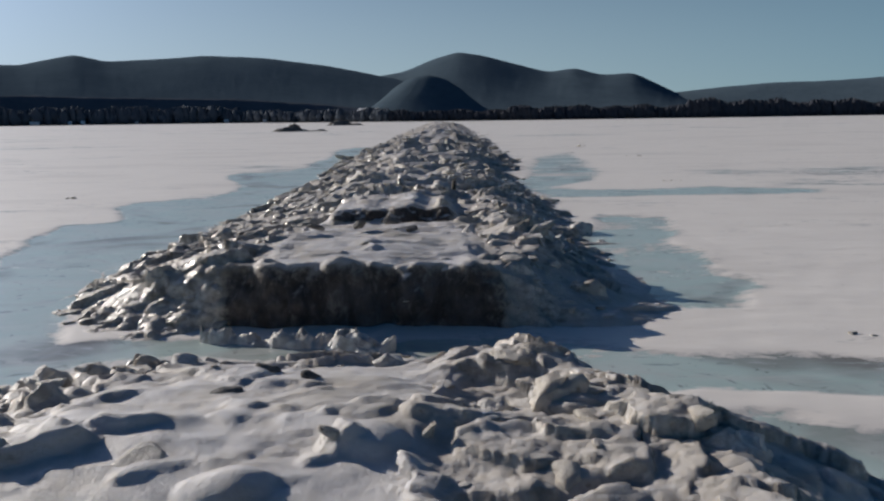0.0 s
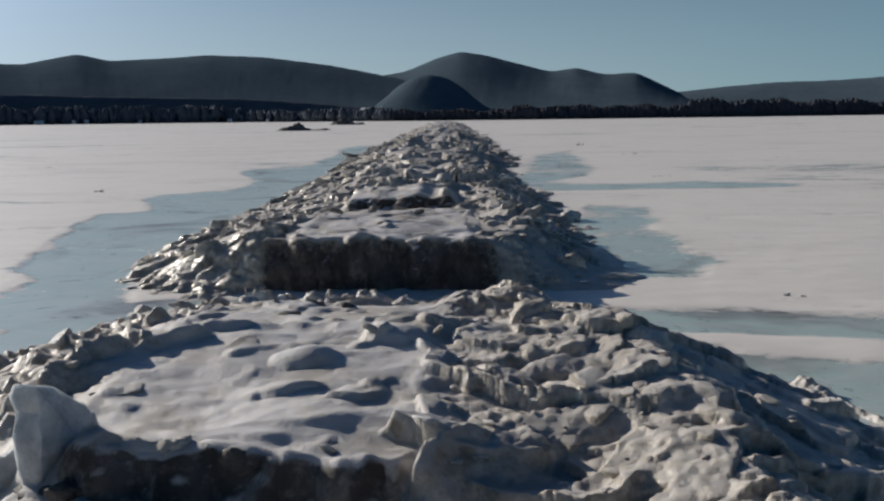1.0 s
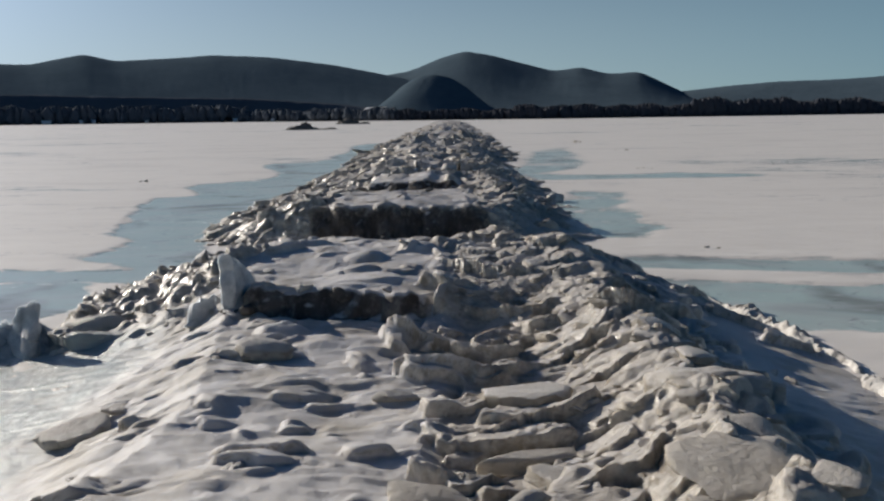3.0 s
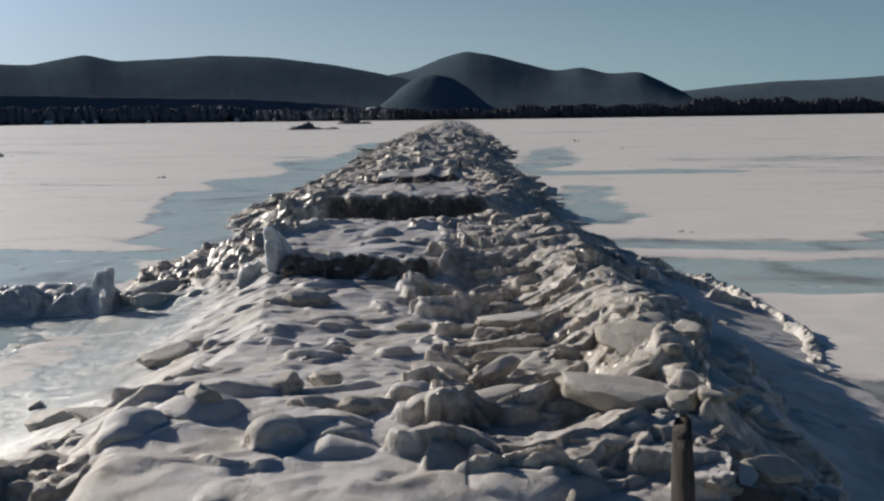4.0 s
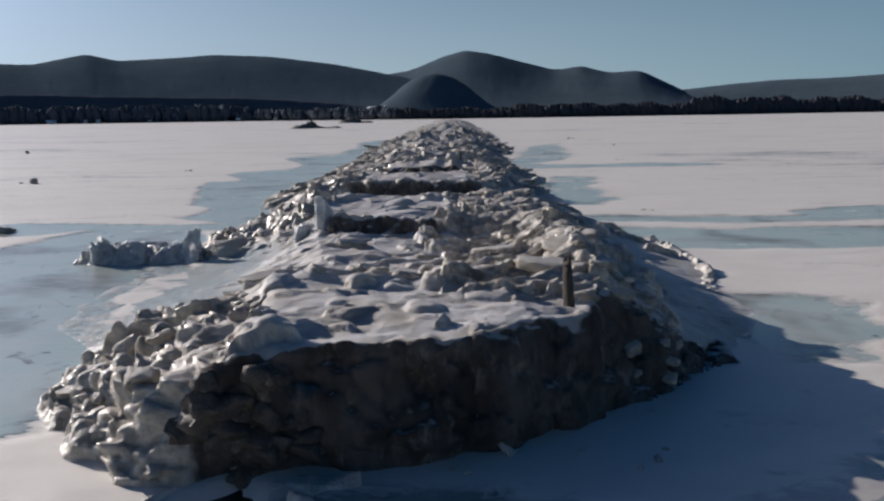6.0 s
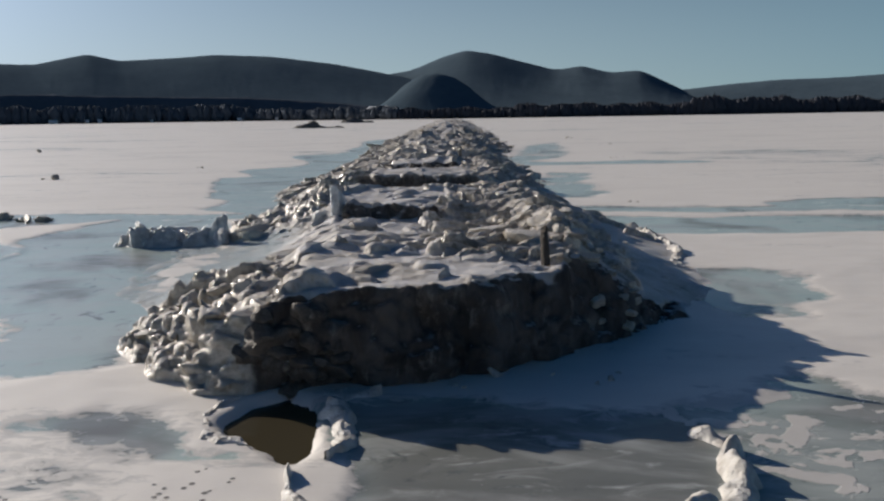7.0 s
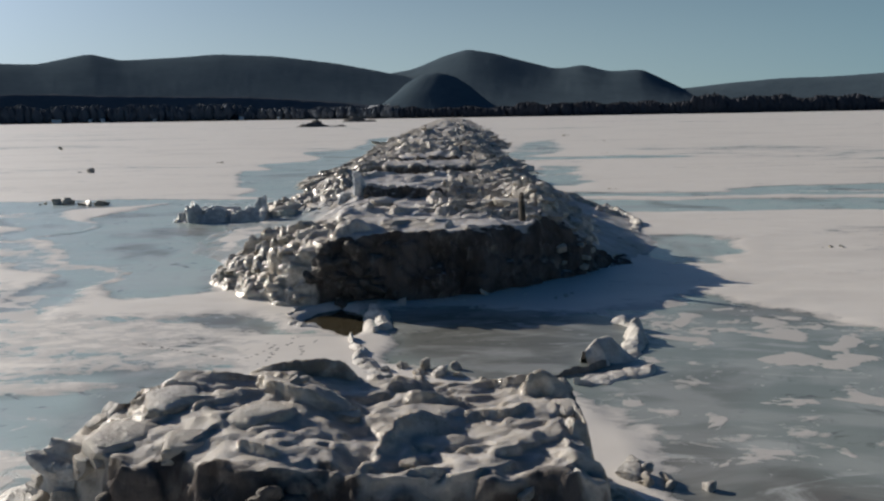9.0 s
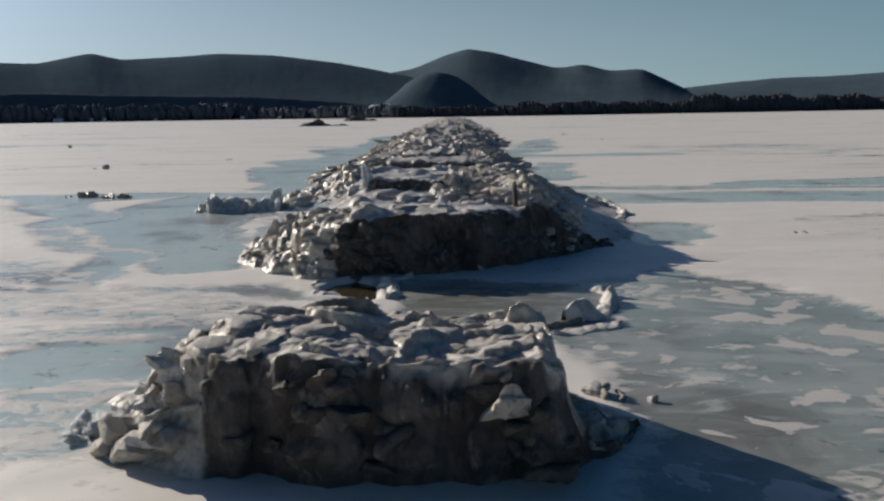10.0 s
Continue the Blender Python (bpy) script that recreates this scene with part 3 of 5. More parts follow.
def shape_far(x, y):
    """The rest of the pier, running away to the far shore."""
    wob = fbm(x / 3, y / 3, octaves=3, seed=23)
    big = fbm(x / 40 + 9, y / 9, octaves=3, seed=41)
    front = table(x, (-19, 33), (-14.8, 28.6), (-11.8, 28.0), (-9.5, 28.6), (-4.3, 28.9), (1, 28.9), (4, 28.4), (8, 28.0), (10, 29.5), (12, 36)) + 0.7 * wob + 0.3 * fbm(x / 1.2, y * 0, octaves=3, seed=36)
    left = table(y, (28, -15.5), (32, -18.5), (42, -19), (70, -18.6), (104, -18.4), (163, -21.5), (400, -22), (1000, -22)) + 1.1 * wob + 1.6 * big * ease(40, 80, y)
    right = table(y, (27.5, 8.6), (29, 9.8), (31, 10.8), (45, 11.4), (60, 12.0), (91, 10.8), (178, 17.0), (400, 22), (1000, 26)) + 1.0 * wob + 1.6 * big * ease(40, 80, y)
    topl = table(y, (28, -9.4), (34, -10.2), (60, -9.5), (100, -10), (1000, -12))
    topr = table(y, (29, 1.4), (34, 4.6), (60, 6.0), (100, 5.5), (1000, 14))
    top = table(y, (28, 2.55), (34, 2.6), (44, 2.2), (48.5, 1.35), (60, 1.8), (90, 2.1), (200, 2.2), (500, 2.4), (1000, 2.6))
    top = top + 0.28 * fbm(x / 3.5, y / 3.5, octaves=3, seed=92)
    step = 50.2 + 0.5 * fbm(x / 2, x * 0 + 1, octaves=2, seed=6)
    sharp = ease(1.5, 0.0, x) * ease(-8.5, -7.2, x)
    top = top + (0.95 + 0.6 * fbm(x / 2.2, x * 0 + 7, octaves=2, seed=93)) * sharp * ease(-0.5, 0.5, y - step) * ease(66, 53, y)
    top += 0.85 * np.exp(-((x - 3.8) / 1.9) ** 2) * ease(33, 39, y) * ease(66, 56, y)
    rough = ease(52, 70, y)
    ledge_at = y + 1.3 * fbm(x / 3.0, y / 12, octaves=3, seed=94) + 0.8 * np.sin(x / 4 + y / 60)
    ledges = np.array([62.0, 70, 81, 90, 104, 118, 137, 160, 186, 220, 262, 310, 372, 450, 560, 700, 960])
    past = np.clip(np.searchsorted(ledges, ledge_at) - 1, 0, len(ledges) - 2)
    saw = 1 - np.clip((ledge_at - ledges[past]) / (ledges[past + 1] - ledges[past]), 0, 1)
    saw = np.where(ledge_at < ledges[0], 0, saw) * ease(0.0, 0.05, 1 - saw + 0.02)
    across = ease(-11, -8, x) * ease(7, 4, x)
    top = top + 0.95 * saw * across * (0.7 + 0.6 * fbm(x / 4, past * 3.7, octaves=2, seed=95))
    shelf = across * rough * ease(0.95, 0.8, saw)
    top = top * (1 + rough * 0.4 * big) + rough * 0.65 * fbm(x / 5, y / 3, octaves=3, seed=44)
    sl = np.clip((x - left) / (topl - left), 0, 1)
    sr = np.clip((right - x) / (right - topr), 0, 1)
    h = top * np.minimum(sl ** 0.95, sr ** (1.45 + 0.3 * ease(52, 44, y)))
    steep = ease(-11.5, -9.2, x)
    h = h * ease(0, 3.4 - 2.0 * steep, y - front) * ease(960, 900, y)
    h = h + 0.14 * fbm(x / 2.4, y / 1.7, octaves=4, seed=34) * ease(0.2, 1.2, h)
    out = np.minimum(y - front, np.minimum(x - left, right - x))
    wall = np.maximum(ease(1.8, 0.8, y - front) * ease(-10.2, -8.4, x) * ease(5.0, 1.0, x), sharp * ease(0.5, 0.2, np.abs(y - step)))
    plate = np.exp(-((x - 3.8) / 2.4) ** 2) * ease(32, 37, y)
    terrace = ease(28.6, 30.0, y) * ease(62, 54, y) * ease(-9, -7, x) * ease(2.5, 0.5, x)
    rubble = np.clip(1.0 - 0.45 * shelf - 0.85 * terrace - 0.5 * ease(0.7, 0.2, sr) * ease(50, 35, y) + plate * 0.3, 0, 1)
    return h, out, wall, rubble, 0.2 * lean_out(y - front, 1.4, 0.7) * steep * ease(4, 2, x)


def shingles(xs, ys, want, count, radii, thick, seed, soft=0.13, lift=(-0.14, 0.12), wide=(1.1, 2.2)):
    """Worn plates of ice thrown over one another, the front edge of most of them raised. want: how thickly they lie, 0 to 1, on the grid."""
    r = np.random.default_rng(seed)
    X, Y = np.meshgrid(xs, ys)
    WX = 0.30 * fbm(X / 0.8, Y / 0.8, octaves=4, seed=seed + 1, gain=0.65)
    WY = 0.24 * fbm(X / 0.8 + 70, Y / 0.8, octaves=4, seed=seed + 2, gain=0.65)
    cur = np.zeros(X.shape)
    made, tries = 0, 0
    while made < count and tries < count * 60:
        tries += 1
        cx, cy = r.uniform(xs[0], xs[-1]), r.uniform(ys[0], ys[-1])
        i, j = np.searchsorted(xs, cx), np.searchsorted(ys, cy)
        if r.random() > want[min(j, len(ys) - 1), min(i, len(xs) - 1)]:
            continue
        made += 1
        size = radii[0] * (radii[1] / radii[0]) ** (r.random() ** 1.6)
        rx, ry, turn = size * r.uniform(*wide), size * r.uniform(0.5, 0.85), r.normal() * 0.38
        reach = 1.35 * rx + 0.3
        i0, i1 = np.searchsorted(xs, (cx - reach, cx + reach))
        j0, j1 = np.searchsorted(ys, (cy - reach, cy + reach))
        w = (slice(j0, j1), slice(i0, i1))
        px, py = X[w] - cx + WX[w] * min(1, size / 0.6), Y[w] - cy + WY[w] * min(1, size / 0.6)
        u, v = (px * math.cos(turn) + py * math.sin(turn)) / rx, (py * math.cos(turn) - px * math.sin(turn)) / ry
        corners = int(r.integers(4, 7))
        d = 0
        for k in range(corners):
            way = (k + r.uniform(-0.3, 0.3)) / corners * 2 * math.pi + turn * 3
            d = d + np.maximum(0, (u * math.cos(way) + v * math.sin(way)) / r.uniform(0.72, 1.08)) ** 7
        d = d ** (1 / 7)
        e = soft / size
        edge = np.clip((1 + e - d) / (2 * e), 0, 1) ** 0.5
        level = 0.5 * cur[min(j, len(ys) - 1), min(i, len(xs) - 1)] + thick * r.uniform(0.55, 1.35) * min(1.0, size / 0.45)
        top = level + size * (r.normal() * 0.16 * u + (lift[0] + r.normal() * lift[1]) * v)
        cur[w] = np.maximum(cur[w], edge * np.maximum(top, 0.03))
    return cur.ravel()


def pier_body(shape, xs, ys, parent, fine, label, coarse=1.0, grime_shade=1.0, crust=1.0, slabs=(0, 0), hummocks=0, seed=400, knobs=1.0, glazed=None):
    """Solid shell of one stretch of the pier. Returns its points, normals and rubble weights for loose blocks."""
    X, Y = np.meshgrid(xs, ys)
    x, y = X.ravel(), Y.ravel()
    h, out, wall, rubble, push = shape(x, y)
    h = np.where(out < 0, np.maximum(-0.6, out * 0.8), h)
    hz = h.reshape(X.shape)
    gy, gx = np.gradient(hz, ys, xs)
    nrm = np.stack([-gx.ravel(), -gy.ravel(), np.ones(x.size)], 1)
    nrm /= np.linalg.norm(nrm, axis=1, keepdims=True)
    solid = ease(0.0, 0.5, out)
    glaze = glazed(x, y) if glazed else np.zeros(x.size)
    wx, wy = x + 0.25 * fbm(x / 1.2, y / 1.2, h, 2, 71), y + 0.25 * fbm(x / 1.2, y / 1.2, h, 2, 72)
    # the flank towards the sun is a heap of rounded lumps, the rest is plates
    lumpy = ease(-5.5, -8.5, x) * ease(34, 26, y) * rubble
    tame = 1 - 0.5 * ease(6, 9, y) * ease(27, 24, y)
    platy = np.clip(rubble * 1.5 - 0.5, 0, 1) * (1 - wall) * (1 - 0.8 * lumpy) * tame
    grid = (platy * ease(0.1, 0.9, out)).reshape(X.shape)
    d_slab = shingles(xs, ys, grid ** 1.2, slabs[0], (0.34 * coarse, 1.1 * coarse), 0.25 * coarse, seed, 0.05, (-0.10, 0.2))
    d_slab = np.maximum(d_slab, shingles(xs, ys, grid, slabs[1], (0.13 * coarse, 0.4 * coarse), 0.26 * coarse, seed + 10, 0.045, (-0.12, 0.25), (0.9, 1.9)))
    bumps = 0.75 * rubble * (1 - wall) * lumpy * tame * coarse * (lumps(wx * 0.8, wy * 1.1, h * 1.3, 1.05 * coarse, 51) - 0.35)
    if fine:
        bumps += rubble * (1 - wall) * (0.08 + 0.52 * lumpy) * (lumps(wx, wy, h * 1.3, 0.5, 55) - 0.3)
        ribs = fbm(wx / 1.1, wy / 1.5, h / 2.2, 3, 58)
        bumps += wall * (0.45 * ribs + 0.62 * knobs * (lumps(wx, wy, h * 1.1, 1.0, 57) - 0.4) + 0.3 * knobs * (lumps(wx, wy, h, 0.36, 63) - 0.4) + 0.10 * fbm(x / 0.5, y / 0.5, h / 0.9, 3, 64))
        drift = (1 - rubble) * (1 - wall) * (1 - 0.75 * glaze)
        calm = (1 - 0.6 * ease(6.2, 7.5, x)) * tame
        want = (drift * calm * ease(0.6, 1.4, h) * (0.25 + 0.75 * ease(-0.1, 0.3, fbm(x / 3.5, y / 2.2, octaves=3, seed=61)))).reshape(X.shape)
        soft_d = shingles(xs, ys, want, hummocks, (0.10, 0.55), 0.22, seed + 20, 0.09, (-0.05, 0.1), (0.9, 1.9))
        ripple = 1 - np.abs(fbm(wx / 3.4, wy / 1.0, octaves=3, seed=73)) * 2.6
        bumps += drift * calm * (0.17 * fbm(x / 3.0, y / 1.1, octaves=3, seed=62) + 0.13 * np.clip(ripple, 0, 1) ** 2 + 0.02 * fbm(x / 0.5, y / 0.25, octaves=2, seed=66))
        bumps += (0.05 * rubble + 0.015) * fbm(x / 0.3, y / 0.3, h / 0.3, 3, 65) + 0.07 * platy * fbm(x / 0.9, y / 0.4, octaves=4, seed=88, gain=0.7)
        d_slab = d_slab + soft_d
    bumps += platy * 0.10 * coarse * (lumps(wx * 0.55, wy * 1.2, h, 0.7 * coarse, 56) - 0.4) * (1 - lumpy)
    sunk = 0.34 * coarse * platy
    d = (bumps - sunk) * solid
    up = d_slab * solid * (0.3 + 0.7 * tame)
    pts = np.stack([x - 0.12 * up, y - push - 0.4 * up + 0.4 * wall * ease(1.0, 0.1, h), h + up], 1) + nrm * d[:, None]
    faces = grid_faces(len(xs), len(ys), keep=out > -0.3)
    used, faces = compact(pts, faces)
    body = link_mesh("body", pts[used], faces, M_RUBBLE, parent, label)
    # where the front is darkened, for dirt and for its painted-in shade
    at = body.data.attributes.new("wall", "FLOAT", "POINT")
    at.data.foreach_set("value", (wall[used] * grime_shade).astype(np.float32))
    at = body.data.attributes.new("heap", "FLOAT", "POINT")
    at.data.foreach_set("value", (rubble[used] * crust).astype(np.float32))
    at = body.data.attributes.new("glaze", "FLOAT", "POINT")
    at.data.foreach_set("value", glaze[used].astype(np.float32))
    ok = out > 0.15
    return pts[ok], nrm[ok], rubble[ok], wall[ok]


# ---- broken ice ----
rng = np.random.default_rng(11)


def ice_mesh(seed, kind, detail):
    """One broken piece of ice: a lump or a slab, its faces split off flat, its edges worn."""
    r = np.random.default_rng(seed)
    bm = bmesh.new()
    bmesh.ops.create_icosphere(bm, subdivisions=detail, radius=1.0)
    v = np.array([p.co[:] for p in bm.verts])
    for _ in range(9 if kind == "block" else 6 if kind == "slab" else 4):
        n = r.normal(size=3)
        n /= np.linalg.norm(n)
        over = np.maximum(0, v @ n - r.uniform(0.45, 0.8))
        v -= over[:, None] * n * r.uniform(0.85, 1.0)
    if kind == "slab":
        u = np.array([p.co[:] for p in bm.verts])
        turn = np.arctan2(u[:, 1], u[:, 0])
        k = int(r.integers(5, 8))
        corners = np.sort(r.uniform(-math.pi, math.pi, k) * 0.25 + np.linspace(-math.pi, math.pi, k, endpoint=False))
        far = r.uniform(0.7, 1.2, k)
        px, py = far * np.cos(corners), far * np.sin(corners)
        rim = np.full(len(u), 1.3)
        for q in range(k):
            ax, ay, bx, by = px[q], py[q], px[(q + 1) % k], py[(q + 1) % k]
            nx, ny = by - ay, ax - bx
            c = nx * ax + ny * ay
            dn = nx * np.cos(turn) + ny * np.sin(turn)
            if c > 0:
                rim = np.where(dn > 1e-6, np.minimum(rim, c / np.maximum(dn, 1e-6)), rim)
        flat = np.hypot(u[:, 0], u[:, 1]) ** 0.55
        thick = r.uniform(0.2, 0.42)
        v = np.stack([flat * rim * np.cos(turn), flat * rim * np.sin(turn), thick * np.sign(u[:, 2]) * np.abs(u[:, 2]) ** 0.45], 1)
        v[:, 2] += 0.12 * fbm(v[:, 0] * 1.3 + seed, v[:, 1] * 1.3, octaves=3, seed=seed)
    elif kind == "block":
        v *= (r.uniform(0.9, 1.2), r.uniform(0.75, 1.0), r.uniform(0.6, 0.95))
    else:
        v *= 1 + 0.55 * (lumps(v[:, 0] + 5, v[:, 1], v[:, 2], 0.62, seed) - 0.4)[:, None]
        v *= (1.1, r.uniform(0.7, 1), r.uniform(0.5, 0.8))
    v *= 1 + (0.12 if kind == "slab" else 0.30) * fbm(v[:, 0] * 1.6 + seed, v[:, 1] * 1.6, v[:, 2] * 1.2, 4, seed, 0.6)[:, None]
    v *= 1 + (0.09 if kind == "slab" else 0.13) * fbm(v[:, 0] * 4.5 + seed, v[:, 1] * 4.5, v[:, 2] * 4.5, 2, seed + 5)[:, None]
    for p, co in zip(bm.verts, v):
        p.co = co
    me = bpy.data.meshes.new("ice_block")
    bm.to_mesh(me)
    bm.free()
    me.shade_smooth()
    me.set_sharp_from_angle(angle=radians(65 if kind == "lump" else 35))
    me.materials.append(M_BLOCK)
    return me


ICE = {k: [ice_mesh(100 * j + i, k, 3) for i in range(8)] for j, k in enumerate(("block", "slab", "lump"))}
# dirty ice for lumps on the sunless fronts, with that shade in its colour
M_GRIMY_SHADED = mat_plain("grimy_shaded_ice", (0.042, 0.034, 0.029), (0.125, 0.11, 0.099), 1.2, 0.6, 0.5, 0.08)
PALE = [ice_mesh(600 + i, ("slab", "block")[i % 2], 3) for i in range(8)]
for pale in PALE:
    pale.materials[0] = M_PALE
GRIMY_SHADED = [ice_mesh(700 + i, "lump", 3) for i in range(8)]
for grimy in GRIMY_SHADED:
    grimy.materials[0] = M_GRIMY_SHADED
SNOWY = [ice_mesh(800 + i, ("lump", "slab")[i % 2], 3) for i in range(8)]
for snowy in SNOWY:
    snowy.materials[0] = M_CRUST
ICE_COARSE = [ice_mesh(900 + i, ("block", "slab")[i % 2], 1) for i in range(8)]


def set_block(parent, place, size, kind, tilt=0.5, sink=0.3, turn=None, name="ice_block"):
    me = {"grimy": GRIMY_SHADED, "snowy": SNOWY, "pale": PALE}.get(kind, ICE.get(kind))[rng.integers(8)]
    ob = new({"slab": "ice_slab", "lump": "ice_lump", "grimy": "grimy_ice_lump", "snowy": "snow_clod", "pale": "ice_slab"}.get(kind, name), me)
    s = size * np.array([rng.uniform(0.85, 1.15), rng.uniform(0.85, 1.15), rng.uniform(0.8, 1.15)])
    rot = Euler((rng.normal() * tilt, rng.normal() * tilt, rng.uniform(0, 6.28) if turn is None else turn))
    thick = 0.3 if kind == "slab" else 0.62
    ob.parent = parent
    ob.matrix_basis = Matrix.LocRotScale(Vector((place[0], place[1], place[2] + size * thick * (1 - 2 * sink))), rot, Vector(s))
    return ob


def place_block(parent, place, size, turn, kind):
    """One known piece of ice: half its length, depth and height, and how far it is turned."""
    name, flat = {"slab": ("ice_slab", 0.34), "lump": ("ice_lump", 0.75)}.get(kind, ("ice_block", 0.8))
    ob = new(name, ICE[kind][rng.integers(8)])
    ob.parent = parent
    ob.matrix_basis = Matrix.LocRotScale(Vector(place), Euler((rng.normal() * 0.1 + 0.08, rng.normal() * 0.1, radians(turn))), Vector((size[0], size[1], size[2] / flat * (0.5 if kind == "slab" else 0.9))))
    return ob


def strew(parent, cloud, count, sizes, weight, kinds=("block", "slab", "lump"), tilt=0.5, sink=0.3):
    pts, nrm, rubble, wall = cloud
    w = weight(pts[:, 0], pts[:, 1], pts[:, 2], rubble, wall) / np.maximum(0.25, nrm[:, 2])
    w = np.maximum(w, 0)
    pick = rng.choice(len(pts), size=count, p=w / w.sum())
    for i in pick:
        size = sizes[0] * (sizes[1] / sizes[0]) ** (rng.random() ** 1.7)
        set_block(parent, pts[i] - nrm[i] * 0.1 * size, size, kinds[rng.integers(len(kinds))], tilt, sink)


def strew_joined(parent, cloud, count, sizes, weight, name="ice_rubble"):
    """Uncounted small rubble as one mesh."""
    pts, nrm, rubble, wall = cloud
    w = np.maximum(0, weight(pts[:, 0], pts[:, 1], pts[:, 2], rubble, wall))
    pick = rng.choice(len(pts), size=count, p=w / w.sum())
    V, Fs, base = [], [], 0
    cache = []
    for me in ICE_COARSE:
        co = np.empty(len(me.vertices) * 3)
        me.vertices.foreach_get("co", co)
        cache.append((co.reshape(-1, 3), np.array([p.vertices[:] for p in me.polygons])))
    for i in pick:
        co, f = cache[rng.integers(len(cache))]
        size = sizes[0] * (sizes[1] / sizes[0]) ** (rng.random() ** 1.8)
        m = np.array(Euler((rng.normal() * 0.22, rng.normal() * 0.22, rng.normal() * 0.5)).to_matrix()) @ np.diag((1.5, 0.9, 0.55))
        V.append(co @ m.T * size + pts[i] + (0, 0, 0.15 * size))
        Fs.append(f + base)
        base += len(co)
    ob = link_mesh(name, np.concatenate(V), np.concatenate(Fs), M_BLOCK, parent, "small broken ice rubble", smooth=False)
    return tagged(ob, kind="stuff")


def pier_thing(name, at, label):
    return tagged(new(name), label, "ice mound", "remnants of the ruined pier")


def arange(*spans):
    return np.concatenate([np.arange(a, b, s) for a, b, s in spans])


near = pier_thing("ice_mound", (0, 0, 0), "small ice-covered pier remnant with dirty upright front, its shade painted in, on the river ice")
cloud_near = pier_body(shape_near, np.arange(-12, 5.5, 0.06), arange((-41, -37, 0.045), (-37, -31.5, 0.06)), near, True, "shell of dirty ice and snow", coarse=0.55, grime_shade=1.0, crust=1.6, slabs=(150, 420), seed=410, knobs=0.6)
middle = pier_thing("ice_mound", (0, 0, 0), "long ice-covered pier remnant with snowy terraces and dark upright front")
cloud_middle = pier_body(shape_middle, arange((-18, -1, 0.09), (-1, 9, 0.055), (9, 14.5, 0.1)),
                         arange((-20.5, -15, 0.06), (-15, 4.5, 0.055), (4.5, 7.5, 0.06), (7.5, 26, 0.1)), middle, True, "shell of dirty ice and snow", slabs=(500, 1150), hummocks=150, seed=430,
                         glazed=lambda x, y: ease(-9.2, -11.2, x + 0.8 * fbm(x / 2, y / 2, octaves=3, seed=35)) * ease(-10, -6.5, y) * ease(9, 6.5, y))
terrace = pier_thing("ice_mound", (0, 0, 0), "ice-covered pier remnant with a flat snowy top and dark front")
cloud_terrace = pier_body(shape_far, np.arange(-22, 16, 0.13), arange((26.5, 33, 0.08), (33, 49, 0.14), (49, 52, 0.08), (52, 74, 0.16)), terrace, True, "shell of dirty ice and snow", grime_shade=0.65, crust=1.0, slabs=(420, 700), hummocks=25, seed=450, coarse=0.85)
beyond = pier_thing("ice_mound", (0, 0, 0), "distant line of pier rubble under rough grey ice")
cloud_beyond = pier_body(shape_far, np.arange(-27, 24, 0.24), arange((73.85, 150, 0.3),), beyond, True, "shell of dirty ice and snow", 1.25, crust=1.0, slabs=(520, 700), seed=470)
farthest = pier_thing("ice_mound", (0, 0, 0), "far end of the pier, a low rough ridge of ice")
cloud_farthest = pier_body(shape_far, np.arange(-32, 34, 0.6), arange((149.5, 300, 0.8), (300, 970, 2.2)), farthest, False, "shell of dirty ice and snow", 2.2, slabs=(900, 0), seed=490)

# the small remnant: lumps at its sunny end, a shelf of ice over its front
strew(near, cloud_near, 26, (0.18, 0.5), lambda x, y, z, r, w: ease(-5.5, -7, x) + 0.12 * (1 - w), ("lump", "slab", "slab"), 0.3, 0.5)
strew(near, cloud_near, 40, (0.2, 0.55), lambda x, y, z, r, w: ease(-6.4, -7.0, x) * ease(0.05, 0.3, z), ("snowy", "lump"), 0.5, 0.4)
strew(near, cloud_near, 18, (0.4, 0.75), lambda x, y, z, r, w: ease(-6.2, -7.0, x) * ease(0.1, 0.3, z), ("snowy", "block"), 0.4, 0.5)
for x, y, z, size in ((-5.9, -37.5, 2.72, 1.0), (-4.7, -38.1, 2.8, 0.9), (-3.9, -37.0, 2.85, 1.0), (-5.6, -36.4, 2.85, 0.9), (-2.7, -36.6, 2.72, 0.8), (-3.2, -38.4, 2.7, 0.6)):
    set_block(near, (x, y, z - 0.05), 0.85 * size, "slab", 0.07, 0.6)
set_block(near, (0.5, -39.5, 2.0), 0.55, "lump", 0.3, 0.5)
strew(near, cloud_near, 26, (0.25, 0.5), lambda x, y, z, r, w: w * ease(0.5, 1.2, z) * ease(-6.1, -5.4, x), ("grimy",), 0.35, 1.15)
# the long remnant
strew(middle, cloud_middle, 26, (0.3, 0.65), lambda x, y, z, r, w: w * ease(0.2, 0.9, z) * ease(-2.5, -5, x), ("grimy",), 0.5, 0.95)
strew(middle, cloud_middle, 30, (0.25, 0.65), lambda x, y, z, r, w: ease(4.0, 5, x) * ease(7.6, 6.2, x) * ease(-5, -8, y) * ease(0.2, 0.8, z), ("slab",), 0.2, 0.6)
strew(middle, cloud_middle, 16, (0.3, 0.75), lambda x, y, z, r, w: np.exp(-((x - 2.8) / 1.8) ** 2 - ((y - 15) / 3.2) ** 2), ("lump", "slab", "snowy"), 0.25, 0.6)
strew(middle, cloud_middle, 22, (0.22, 0.55), lambda x, y, z, r, w: ease(9, 14, y) * ease(2, -3, x) * ease(0.5, 1.2, z), ("slab", "snowy", "snowy"), 0.25, 0.55)
